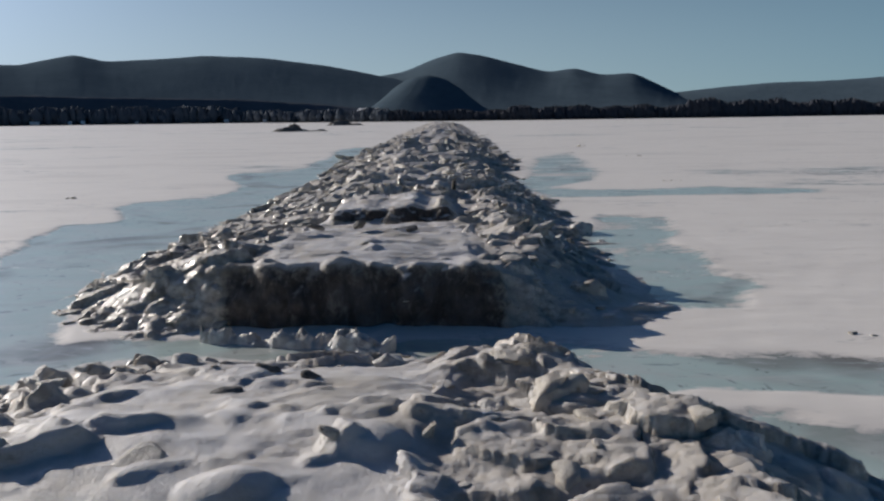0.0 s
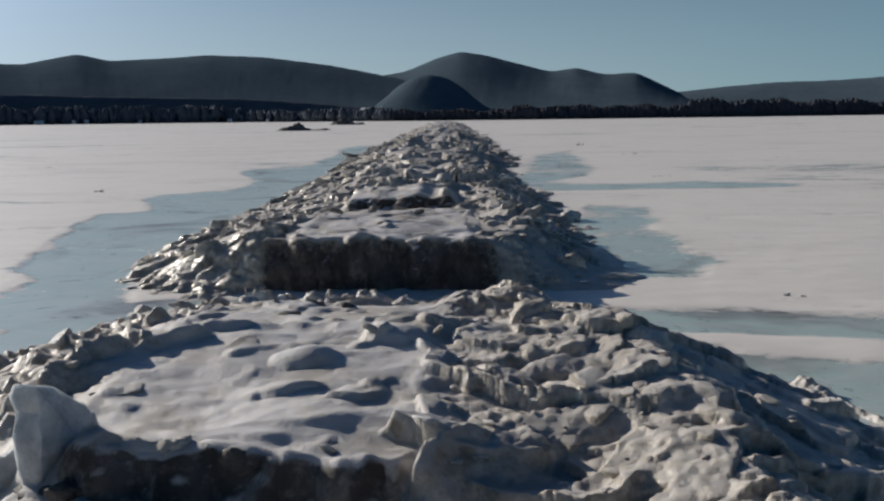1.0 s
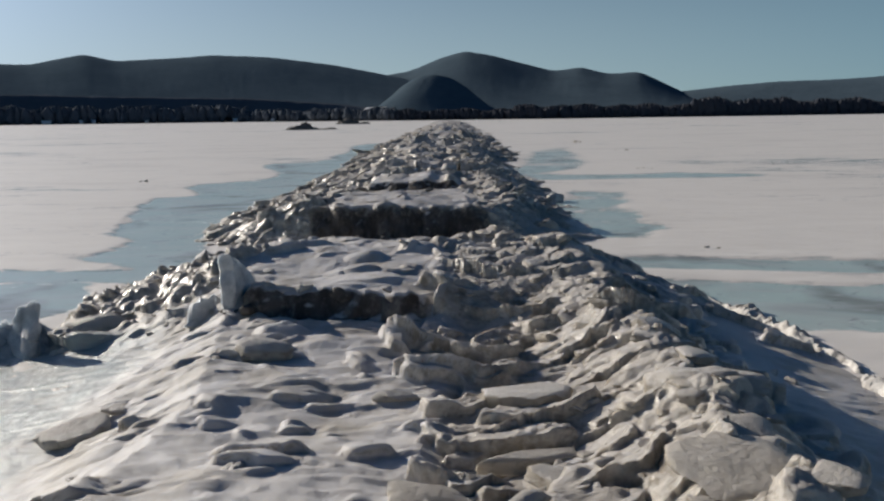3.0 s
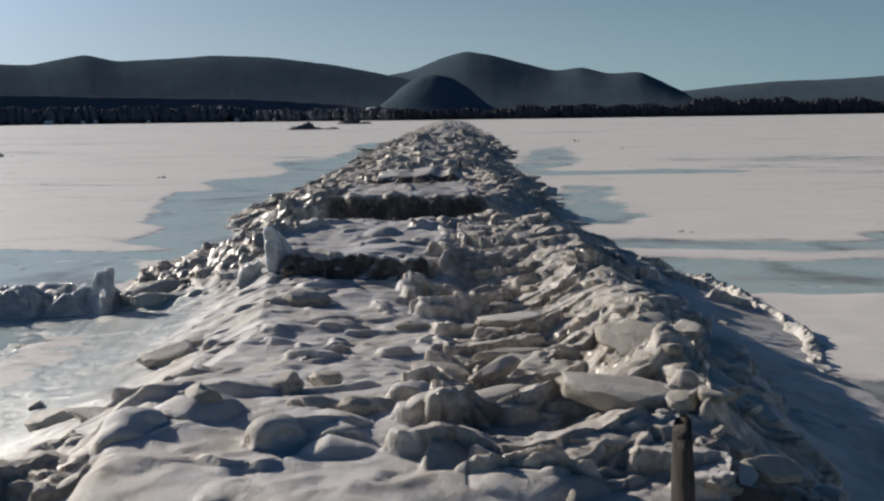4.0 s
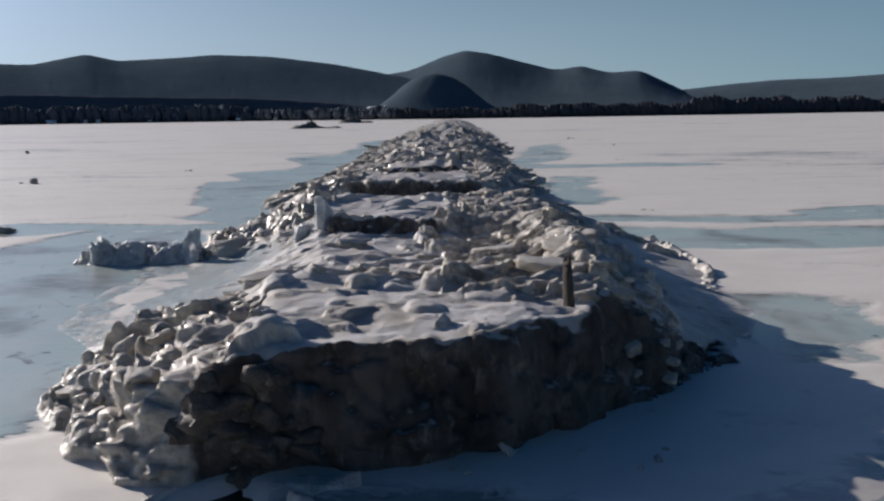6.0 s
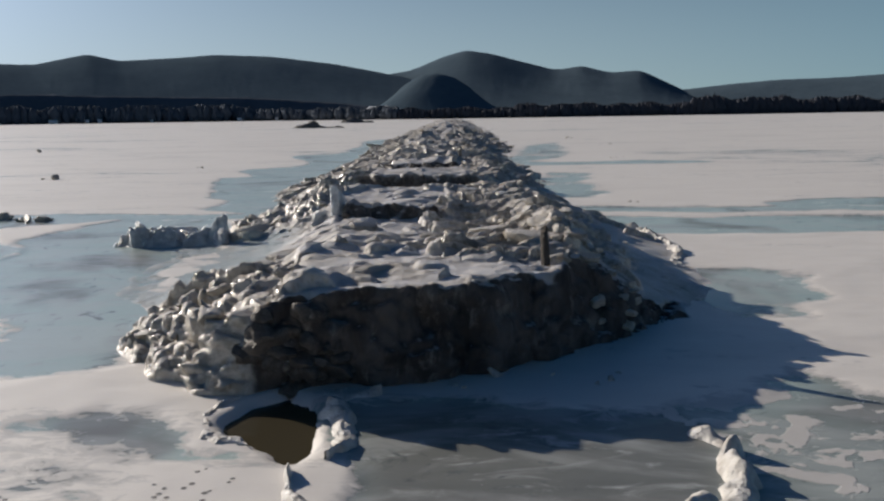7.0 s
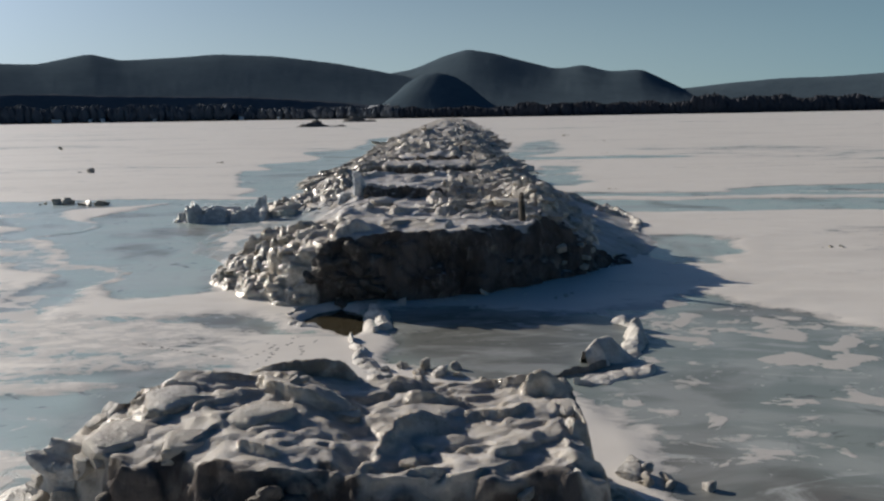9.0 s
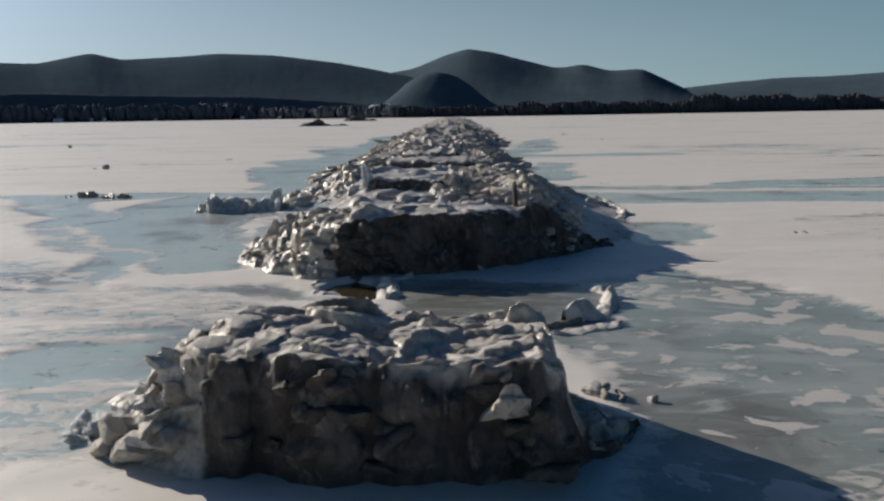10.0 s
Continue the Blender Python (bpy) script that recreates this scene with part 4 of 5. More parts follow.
strew(middle, cloud_middle, 14, (0.3, 0.7), lambda x, y, z, r, w: r ** 2 * (1 - w) * ease(-5.2, -7, x) * ease(-6, -9, y), ("lump",), 0.4, 0.6)
strew(middle, cloud_middle, 60, (0.14, 0.42), lambda x, y, z, r, w: r ** 2 * (1 - w) * ease(-5.2, -7, x) * ease(-6, 3, y), ("lump", "slab", "slab"), 0.3, 0.5)
strew(middle, cloud_middle, 110, (0.22, 0.7), lambda x, y, z, r, w: r ** 2 * (1 - w) * ease(1, 3, x) * ease(9, 7, x), ("slab",), 0.16, 0.6)
strew(middle, cloud_middle, 26, (0.2, 0.5), lambda x, y, z, r, w: (1 - r) * (1 - w), ("slab", "snowy"), 0.15, 0.6)
# x, y, z, half length, half depth, half height, turn, kind: the largest pieces on the terrace
for x, y, z, a, b, c, turn, kind in ((3.9, -8.3, 3.45, 0.95, 0.6, 0.42, -20, "lump"), (2.7, -11.0, 3.35, 1.25, 0.55, 0.55, -14, "slab"), (1.9, -12.3, 3.05, 0.8, 0.45, 0.5, 5, "slab"),
                                     (0.6, -10.5, 3.05, 0.95, 0.45, 0.35, 25, "slab"), (0.4, -8.6, 2.75, 1.3, 0.28, 0.5, 40, "slab"), (0.9, -5.5, 2.2, 1.5, 0.35, 0.55, 15, "slab"),
                                     (4.6, -4.6, 3.2, 1.0, 0.7, 0.55, -10, "lump"), (-10.0, -6.2, 0.8, 1.1, 0.5, 0.42, -20, "block"), (-8.0, -7.9, 1.7, 0.9, 0.45, 0.36, -10, "block"),
                                     (-4.95, -10.4, 3.0, 0.55, 0.4, 0.42, 0, "block"), (-3.6, -9.1, 2.85, 0.45, 0.35, 0.34, 10, "block"), (-3.0, -8.1, 2.6, 0.36, 0.3, 0.3, 0, "lump"),
                                     (-2.75, -10.3, 2.9, 0.5, 0.3, 0.28, 0, "block"), (-1.8, -10.3, 2.9, 0.5, 0.35, 0.3, 8, "lump"), (-6.3, -9.6, 2.3, 0.7, 0.35, 0.32, 5, "slab"),
                                     (-1.4, -1.5, 1.85, 0.5, 0.3, 0.26, 0, "block"), (-9.2, -1.0, 0.85, 1.0, 0.6, 0.45, 35, "slab"), (-8.6, 0.2, 0.95, 0.5, 0.3, 0.25, 20, "slab"), (-5.3, 2.1, 1.85, 1.1, 0.55, 0.6, 3, "slab"), (1.5, -2.6, 2.3, 1.2, 0.5, 0.5, -8, "slab"),
                                     (-0.6, -6.9, 2.35, 0.8, 0.4, 0.4, -12, "slab"), (3.7, -13.4, 2.95, 0.5, 0.4, 0.32, 30, "block"), (4.5, -12.9, 2.9, 0.45, 0.4, 0.3, 0, "block")):
    place_block(middle, (x, y, z), (a, b, c), turn, kind)
strew_joined(middle, cloud_middle, 220, (0.06, 0.18), lambda x, y, z, r, w: r ** 2 + 0.04)
strew(terrace, cloud_terrace, 110, (0.3, 1.0), lambda x, y, z, r, w: r ** 2 * (1 - w), ("slab", "lump", "slab", "snowy"), 0.25, 0.5)
strew_joined(terrace, cloud_terrace, 200, (0.1, 0.35), lambda x, y, z, r, w: r ** 2 + 0.03)
strew(beyond, cloud_beyond, 100, (0.5, 1.5), lambda x, y, z, r, w: r ** 2 * ease(140, 74, y), ("slab",), 0.2, 0.45)
strew_joined(beyond, cloud_beyond, 200, (0.3, 0.9), lambda x, y, z, r, w: r ** 2)
strew_joined(farthest, cloud_farthest, 700, (0.4, 1.6), lambda x, y, z, r, w: r ** 2 * ease(600, 150, y) + 0.02)


# ---- the post left standing on the pier ----
def wooden_post(x, y, z, tall, radius, lean, label):
    post = tagged(new("wooden_post"), label, "post")
    post.matrix_basis = pose(x, y, z, lean[0], lean[1], 20)
    bm = bmesh.new()
    rings = 14
    rows = []
    for k in range(rings + 1):
        u = k / rings
        row = []
        for j in range(14):
            a = j / 14 * 2 * math.pi
            r = radius * (1.0 - 0.30 * u ** 2) * (1 + 0.10 * math.sin(3 * a + 1) + 0.10 * noise.noise((math.cos(a) * 2, math.sin(a) * 2, u * 1.5)))
            top = u * tall + (0.16 * math.cos(a - 0.8) + 0.05 * noise.noise((a * 2, 1, 1))) * (k == rings)
            row.append(bm.verts.new((r * math.cos(a), r * math.sin(a), top - 0.3)))
        rows.append(row)
    for lo, hi in zip(rows, rows[1:]):
        for j in range(14):
            bm.faces.new((lo[j], lo[(j + 1) % 14], hi[(j + 1) % 14], hi[j]))
    bm.faces.new(rows[-1])
    bm.faces.new(rows[0][::-1])
    part("shaft", bm, M_POST, post, smooth=True)
    return post


wooden_post(2.92, -14.1, 2.5, 1.85, 0.17, (-3, -2), "weathered grey wooden pile standing in the ice")
wooden_post(0.9, 63.0, 2.0, 1.5, 0.2, (0, 4), "dark wooden stake standing in the rubble")


# ---- hills, shore and woods far off ----
def hill_range(name, label, crest, near_d, far_d, seed, cover):
    """A wooded ridge: crest is (bearing to the right, height angle) in degrees, as seen from the pier."""
    bearings = np.arange(crest[0][0], crest[-1][0] + 0.01, 0.14)
    V = []
    cols = 26
    b = np.radians(bearings)
    el = np.radians(table(bearings, *crest))
    el = np.convolve(np.pad(el, 5, mode="edge"), np.hanning(13)[1:-1] / np.hanning(13)[1:-1].sum(), mode="valid")
    tops = far_d * np.tan(el) + 8.5
    wide = np.hanning(63)[1:-1] / np.hanning(63)[1:-1].sum()
    foot = np.convolve(np.pad(tops, 30, mode="edge"), wide, mode="valid")
    for k in range(cols + 1):
        u = k / cols * 1.25
        d = near_d + (far_d - near_d) * u
        rise = np.where(u <= 1, ease(0, 1, np.array(u)) ** 0.9, 1 - (u - 1) * 2)
        gx, gy = d * np.sin(b), d * np.cos(b)
        gully = fbm(gx / 420 + seed, gy / 420, octaves=5, seed=seed)
        z = (foot + (tops - foot) * min(u, 1) ** 2) * rise * (1 + 0.025 * gully * math.sin(min(u, 1) * math.pi)) + (5.5 if abs(u - 1) < 0.03 else 1.5) * fbm(gx / 36, gy / 36, octaves=3, seed=seed + 1, gain=0.8) * min(1, u * 3)
        V.append(np.stack([gx, gy - 26, np.maximum(z, -3)], 1))
    ob = link_mesh(name, np.concatenate(V), grid_faces(len(bearings), cols + 1), cover)
    return tagged(ob, label, "hill")


hill_range("hill_range", "long wooded ridge, bluish haze put into its colour",
           [(-42, 3.2), (-36, 3.6), (-31, 3.68), (-29, 3.64), (-27.3, 4.07), (-25.7, 4.44), (-23.8, 3.98), (-18.9, 4.34), (-17.2, 4.51), (-13.4, 4.41), (-8.5, 3.84), (-4.7, 3.1), (-2, 2.6), (2, 1.5)], 2750, 4300, 3, M_HAZY_HILL)
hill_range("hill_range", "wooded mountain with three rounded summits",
           [(-9, 1.6), (-6, 2.7), (-4.7, 3.1), (-2.8, 3.37), (-0.5, 4.32), (1.3, 4.8), (3.4, 4.42), (8, 3.17), (9.9, 3.49), (11.9, 2.91), (14.2, 3.05), (17.4, 1.45), (19.5, 0.7), (22, 0.3)], 3100, 4600, 14, M_HAZY_HILL)
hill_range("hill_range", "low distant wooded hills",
           [(11, 0.2), (13, 0.8), (14.5, 1.35), (17.4, 1.62), (20.4, 1.9), (23.6, 2.12), (26.8, 2.12), (29.6, 2.24), (35, 2.5), (42, 2.2)], 3800, 4300, 25, M_HAZY_HILL)
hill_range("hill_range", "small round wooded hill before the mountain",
           [(-5.6, 0.5), (-4.4, 1.5), (-3.4, 2.4), (-2.2, 3.05), (-1.0, 3.2), (0.4, 2.85), (1.6, 2.0), (2.6, 1.1), (3.6, 0.3)], 2400, 2700, 37, M_HAZY_HILL)


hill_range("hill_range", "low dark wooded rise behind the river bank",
           [(-46, 1.5), (-38, 1.6), (-30, 1.75), (-22, 1.6), (-15, 1.5), (-9, 1.1), (-5, 0.6), (-2, 0.3), (1, 0.15)], 2420, 2550, 51, M_HAZY_RISE)


def shore_line(b):
    return table(b, (-60, 2300), (-31, 2200), (-16, 2150), (-4, 1800), (7, 1800), (19, 2050), (30, 2700), (60, 2700))


def build_shore():
    bearings = np.arange(-45, 45.01, 0.25)
    d0 = shore_line(bearings)
    V = []
    for k, (off, z) in enumerate(((-6, -0.5), (4, 1.2), (25, 3.0), (200, 6.0), (700, 16.0), (2300, 20.0))):
        d = d0 + off
        zz = z * (1 + 0.3 * fbm(bearings * 1.5, bearings * 0 + k, octaves=3, seed=19))
        V.append(np.stack([d * np.sin(np.radians(bearings)), d * np.cos(np.radians(bearings)) - 26, zz], 1))
    ob = link_mesh("shore", np.concatenate(V), grid_faces(len(bearings), 6), M_LAND)
    tagged(ob, "low wooded river bank with patches of snow", "shore", kind="structure")


build_shore()


def woods(name, label, spans, seed, cover):
    """Far woods: many slim ragged trees in one mesh. spans: bearing from, to, count, height, depth behind the shore."""
    r = np.random.default_rng(seed)
    V, Fs, base, sides = [], [], 0, 5
    for b0, b1, count, tall, deep in spans:
        b = r.uniform(b0, b1, count)
        d = shore_line(b) + 6 + deep * r.random(count)
        t = tall * (0.45 + 0.55 * r.random(count) ** 0.7) * (1 + 0.15 * np.sin(b * 2.1 + seed) * np.sin(b * 0.7))
        w = t * r.uniform(0.2, 0.42, count)
        px, py = d * np.sin(np.radians(b)), d * np.cos(np.radians(b)) - 26
        a = (np.arange(sides) / sides * 2 * math.pi)[None, :] + r.uniform(0, 1, (count, 1))
        rings = []
        for u, k in ((0.0, 0.35), (0.2, 0.8), (0.5, 0.95), (0.78, 0.55), (1.0, 0.08)):
            rad = w[:, None] * k * r.uniform(0.6, 1.4, (count, sides))
            rings.append(np.stack([px[:, None] + rad * np.cos(a), py[:, None] + rad * np.sin(a), 1 + (u + r.uniform(-0.07, 0.07, (count, sides)) * (u > 0.1)) * t[:, None]], -1))
        V.append(np.stack(rings, 1).reshape(-1, 3))
        j = np.arange(sides)
        quads = np.concatenate([np.stack([k * sides + j, k * sides + (j + 1) % sides, (k + 1) * sides + (j + 1) % sides, (k + 1) * sides + j], 1) for k in range(4)])
        Fs.append((quads[None] + (base + np.arange(count) * sides * 5)[:, None, None]).reshape(-1, 4))
        base += count * sides * 5
    ob = link_mesh(name, np.concatenate(V), np.concatenate(Fs), cover, smooth=True)
    return tagged(ob, label, "woods", kind="stuff")


woods("woods", "dark leafless woods along the far shore",
      [(-4, 7, 2200, 25, 160), (5, 19, 3400, 32, 200), (18, 40, 4600, 46, 300)], 5, M_WOODS)
# These woods take the rise's colour, which has the haze mixed in.
woods("woods", "leafless woods behind the houses on the shore, greyed by haze in their colour",
      [(-38, -15, 5200, 46, 480), (-16, -4, 2600, 32, 450)], 6, M_HAZY_RISE)


def house(bearing, size, label):
    d = float(shore_line(bearing)) - 1
    x, y = d * math.sin(math.radians(bearing)), d * math.cos(math.radians(bearing)) - 26
    h = tagged(new("house"), label, "house", "houses on the shore")
    h.matrix_basis = pose(x, y, 0.9, 0, 0, -bearing)
    w, dep, t = size
    bm = bmesh.new()
    bmesh.ops.create_cube(bm, size=1, matrix=Matrix.Translation((0, 0, t / 2)) @ Matrix.Diagonal((w, dep, t, 1)))
    part("wall", bm, M_PAINT, h)
    bm = bmesh.new()
    e = 0.6
    pr = [(-w / 2 - e, -dep / 2 - e, t), (w / 2 + e, -dep / 2 - e, t), (w / 2 + e, dep / 2 + e, t), (-w / 2 - e, dep / 2 + e, t),
          (-w / 2 - e, 0, t + dep * 0.4), (w / 2 + e, 0, t + dep * 0.4)]
    v = [bm.verts.new(p) for p in pr]
    for f in ((0, 1, 5, 4), (2, 3, 4, 5), (0, 4, 3), (1, 2, 5), (3, 2, 1, 0)):
        bm.faces.new([v[i] for i in f])
    part("roof", bm, M_ROOF, h)
    for k in (-0.3, 0.0, 0.3):
        bm = bmesh.new()
        bmesh.ops.create_cube(bm, size=1, matrix=Matrix.Translation((k * w, -dep / 2 - 0.03, t * 0.55)) @ Matrix.Diagonal((1.3, 0.12, 1.6, 1)))
        part("window", bm, M_ROCK, h)
    return h


for bearing, size in ((-28.3, (22, 9, 6)), (-26.2, (9, 8, 6)), (-25.4, (10, 8, 7)), (-15.9, (12, 8, 6)), (-13.2, (8, 7, 5)), (-22.0, (9, 7, 5))):
    house(bearing, size, "small white house with snow on its roof at the shore")


def snow_clearing():
    """A bare snowy slope among the trees."""
    bm = bmesh.new()
    v = [bm.verts.new(p) for p in ((-34, 0, 0), (34, 0, 0), (34, 60, 0), (-34, 60, 0), (-34, 0, 30), (28, 0, 32), (36, 60, 41), (-26, 60, 39))]
    for f in ((0, 1, 5, 4), (1, 2, 6, 5), (2, 3, 7, 6), (3, 0, 4, 7), (4, 5, 6, 7)):
        bm.faces.new([v[i] for i in f])
    me = bpy.data.meshes.new("snow_clearing")
    bm.to_mesh(me)
    bm.free()
    me.materials.append(M_ROOF)
    ob = new("snow_clearing", me)
    ob.matrix_basis = pose(2290 * math.sin(radians(-5.6)), 2290 * math.cos(radians(-5.6)) - 26, 0, 0, 0, 5.6)
    tagged(ob, "white snowy clearing among the trees of the far shore", "clearing", kind="structure")


snow_clearing()


def paw_prints():
    """Small prints on the snow crust: flat discs, the shade of the dents painted dark."""
    V, Fs, base = [], [], 0
    trails = (((-11.7, -23.9), (-10.1, -24.6), (-8.8, -25.3), (-7.9, -25.8)), ((-7.0, -24.1), (-6.5, -24.6), (-6.6, -25.4), (-6.7, -26.5)),
              ((-6.1, -23.4), (-6.2, -24.1), (-6.9, -25.0), (-7.6, -26.2)), ((-5.4, -23.9), (-5.7, -24.6), (-5.5, -25.6)))
    for trail in trails:
        for (ax, ay), (bx, by) in zip(trail, trail[1:]):
            steps = int(math.hypot(bx - ax, by - ay) / 0.24)
            for k in range(steps):
                u = (k + rng.uniform(-0.2, 0.2)) / steps
                cx, cy = ax + (bx - ax) * u + rng.normal() * 0.07, ay + (by - ay) * u + rng.normal() * 0.05
                a = np.arange(10) / 10 * 2 * math.pi
                r = rng.uniform(0.035, 0.06)
                V.append(np.stack([cx + r * 1.3 * np.cos(a), cy + r * np.sin(a), np.full(10, 0.0)], 1))
                Fs.append(tuple(range(base, base + 10)))
                base += 10
    V = np.concatenate(V)
    x, y = V[:, 0], V[:, 1]
    V[:, 2] = ground_at(x, y) + 0.006
    ob = link_mesh("paw_prints", V, Fs, M_DARK_PRESSED, smooth=False)
    tagged(ob, "trails of small paw prints, flat marks with the shade of the dents as colour", "paw prints", kind="stuff")


paw_prints()


# ---- upright slabs on the ice beside the pier ----
def ice_heap(label, cx, cy, spread_xy, count, sizes, kinds, tall=0.0, name="ice_heap", tilt=0.55):
    heap = tagged(new(name), label, "ice heap")
    for _ in range(count):
        gx, gy = rng.normal() * spread_xy[0], rng.normal() * spread_xy[1]
        near_mid = math.exp(-(gx / spread_xy[0]) ** 2 * 0.6 - (gy / spread_xy[1]) ** 2 * 0.6)
        size = sizes[0] + (sizes[1] - sizes[0]) * rng.random() * near_mid
        set_block(heap, (cx + gx, cy + gy, tall * near_mid * rng.random()), size, kinds[rng.integers(len(kinds))], tilt, 0.3)
    return heap


def heap_body(heap, cx, cy, rx, ry, tall, turn, seed, cover=M_PALE, grain=1.0):
    """Frozen core of a heap: a sharp-backed bank of ice under drifted snow."""
    u = np.linspace(-1.3, 1.3, 64)
    X, Y = np.meshgrid(u * rx, u * ry)
    x, y = X.ravel(), Y.ravel()
    g = grain
    wx, wy = x + 0.3 * g * fbm(x / 0.9 / g, y / 0.9 / g, octaves=3, seed=seed), y + 0.3 * g * fbm(x / 0.9 / g + 30, y / 0.9 / g, octaves=3, seed=seed)
    lean = 0.25 * rx
    d = np.hypot((wx - lean * (wy > 0)) / rx, wy / ry)
    h = tall * np.clip(1 - d, 0, 1) ** 1.1
    h = h + g * (0.35 * plates(wx, wy, 0.8 * g, seed) + 0.2 * (lumps(wx, wy, h, 0.6 * g, seed + 1) - 0.3)) * ease(0.05, 0.5, h) - 0.1 * ease(0.9, 1.2, d)
    c, q = math.cos(turn), math.sin(turn)
    link_mesh("core", np.stack([cx + c * x - q * y, cy + q * x + c * y, h], 1), grid_faces(64, 64, keep=d < 1.25), cover, heap)


def standing_slab(label, place, size, turn, lean, kind="slab", which=0):
    """One large slab on edge, frozen in where it stands."""
    ob = new("ice_slab", ICE[kind][which])
    ob.matrix_basis = Matrix.LocRotScale(Vector(place), Euler((radians(90 + lean[0]), radians(lean[1]), radians(turn))), Vector(size))
    return tagged(ob, label, "ice slab")


def ice_shard(label, place, outline, thick, turn, lean, seed):
    """A flat shard of ice standing on edge: its outline (along, up) in metres, its thickness, split faces and nicked rim."""
    r = np.random.default_rng(seed)
    bm = bmesh.new()
    rim = []
    for (ax, az), (bx, bz) in zip(outline, outline[1:] + outline[:1]):
        for k in range(4):
            rim.append((ax + (bx - ax) * k / 4 + r.normal() * 0.05, az + (bz - az) * k / 4 + r.normal() * 0.05))
    mx, mz = np.mean([p[0] for p in rim]), np.mean([p[1] for p in rim])
    rings = []
    for shrink, off in ((0.0, -0.5), (0.55, -0.5), (0.93, -0.46), (1.0, -0.3), (1.02, 0.05), (1.0, 0.34), (0.92, 0.48), (0.5, 0.5), (0.0, 0.5)):
        ring = []
        for px, pz in rim:
            x, z = mx + (px - mx) * shrink, mz + (pz - mz) * shrink
            y = thick * off + 0.4 * thick * noise.noise((x * 1.7 + seed, z * 1.7, off * 3)) + 0.1 * noise.noise((x * 5 + seed, z * 5, off))
            ring.append(bm.verts.new((x + 0.04 * noise.noise((z * 4, off * 5, seed)), y, z)))
        rings.append(ring)
    n = len(rim)
    for lo, hi in zip(rings, rings[1:]):
        for j in range(n):
            bm.faces.new((lo[j], lo[(j + 1) % n], hi[(j + 1) % n], hi[j]))
    bmesh.ops.remove_doubles(bm, verts=bm.verts, dist=0.012)
    bmesh.ops.recalc_face_normals(bm, faces=bm.faces)
    me = bpy.data.meshes.new("ice_shard")
    bm.to_mesh(me)
    bm.free()
    me.shade_smooth()
    me.set_sharp_from_angle(angle=radians(30))
    me.materials.append(M_PALE)
    ob = new("ice_shard", me)
    ob.matrix_basis = pose(*place, lean[0], lean[1], turn)
    return tagged(ob, label, "ice slab")


outer_heap = ice_heap("heap of broken ice slabs thrust up on the river ice", -19.1, 7.6, (1.2, 0.5), 22, (0.3, 0.8), ("pale",), 0.7, tilt=0.9)
heap_body(outer_heap, -19.1, 7.8, 2.1, 1.2, 1.15, 0.1, 131)
inner_heap = ice_heap("heap of tilted snow-covered ice slabs beside the pier", -15.7, 8.0, (0.8, 0.4), 14, (0.3, 0.75), ("pale",), 0.5, tilt=0.9)
heap_body(inner_heap, -16.0, 8.1, 1.9, 1.2, 1.2, 0.05, 137)
ice_shard("tall pointed shard of pale ice standing in the heap", (-15.5, 7.3, -0.1), [(-1.0, 0), (0.8, 0), (0.75, 1.0), (0.15, 2.15), (-0.2, 1.9), (-0.8, 0.8)], 0.5, -35, (-16, 6), 41)
ice_shard("low pale plate of ice leaning on the heap", (-16.7, 7.0, -0.1), [(-0.9, 0), (0.7, 0), (0.9, 0.7), (0.1, 1.1), (-0.7, 0.6)], 0.35, 20, (-32, -6), 42)
ice_shard("jagged slab of ice thrust up at the end of the heap", (-20.2, 7.2, -0.1), [(-0.6, 0), (0.6, 0), (0.7, 1.0), (0.3, 1.7), (0.0, 1.3), (-0.4, 1.55), (-0.6, 0.8)], 0.5, 40, (-14, -10), 43)
ice_shard("thick slab of ice thrust up on the heap", (-18.8, 7.0, 0.1), [(-0.9, 0), (0.9, 0), (0.8, 0.9), (-0.1, 1.25), (-0.8, 0.9)], 0.5, -12, (-38, 8), 44)
ice_shard("snow-topped plate of ice lying tilted on the heap", (-18.0, 8.2, 0.3), [(-1.2, 0), (1.1, 0), (0.9, 1.0), (-0.7, 1.2)], 0.35, 10, (-62, 0), 45)
standing_slab("thick slab of ice leaning at the foot of the pier", (-13.4, 8.6, 0.8), (1.2, 0.7, 0.9), 15, (-55, -10), which=3)
ice_shard("tall pale slab of ice standing on edge by the step", (-7.35, 6.9, 1.45), [(-0.75, 0), (0.95, 0), (0.9, 1.2), (0.55, 1.7), (-0.55, 2.35), (-0.8, 1.4)], 0.5, 76, (-6, 2), 46)
ice_shard("broken plate of ice leaning against the standing slab", (-8.4, 6.7, 1.25), [(-0.8, 0), (0.8, 0), (0.7, 0.7), (0.1, 1.15), (-0.6, 0.8)], 0.35, 30, (-34, 10), 47)
standing_slab("flat slab of ice lying before the step", (-5.7, 5.0, 1.6), (1.0, 0.6, 0.9), 10, (-85, 0), which=4)
standing_slab("pointed lump of ice on the crest of the terrace", (2.9, 14.3, 2.45), (1.0, 0.9, 0.95), 30, (-60, 10), "lump", 5)
standing_slab("small clear chip of ice upright in the snow", (-0.35, 12.3, 3.0), (0.18, 0.42, 0.3), 20, (0, 15), which=6)
standing_slab("small clear chip of ice upright in the snow", (1.35, -14.1, 3.05), (0.12, 0.3, 0.25), 50, (0, 20), which=6)

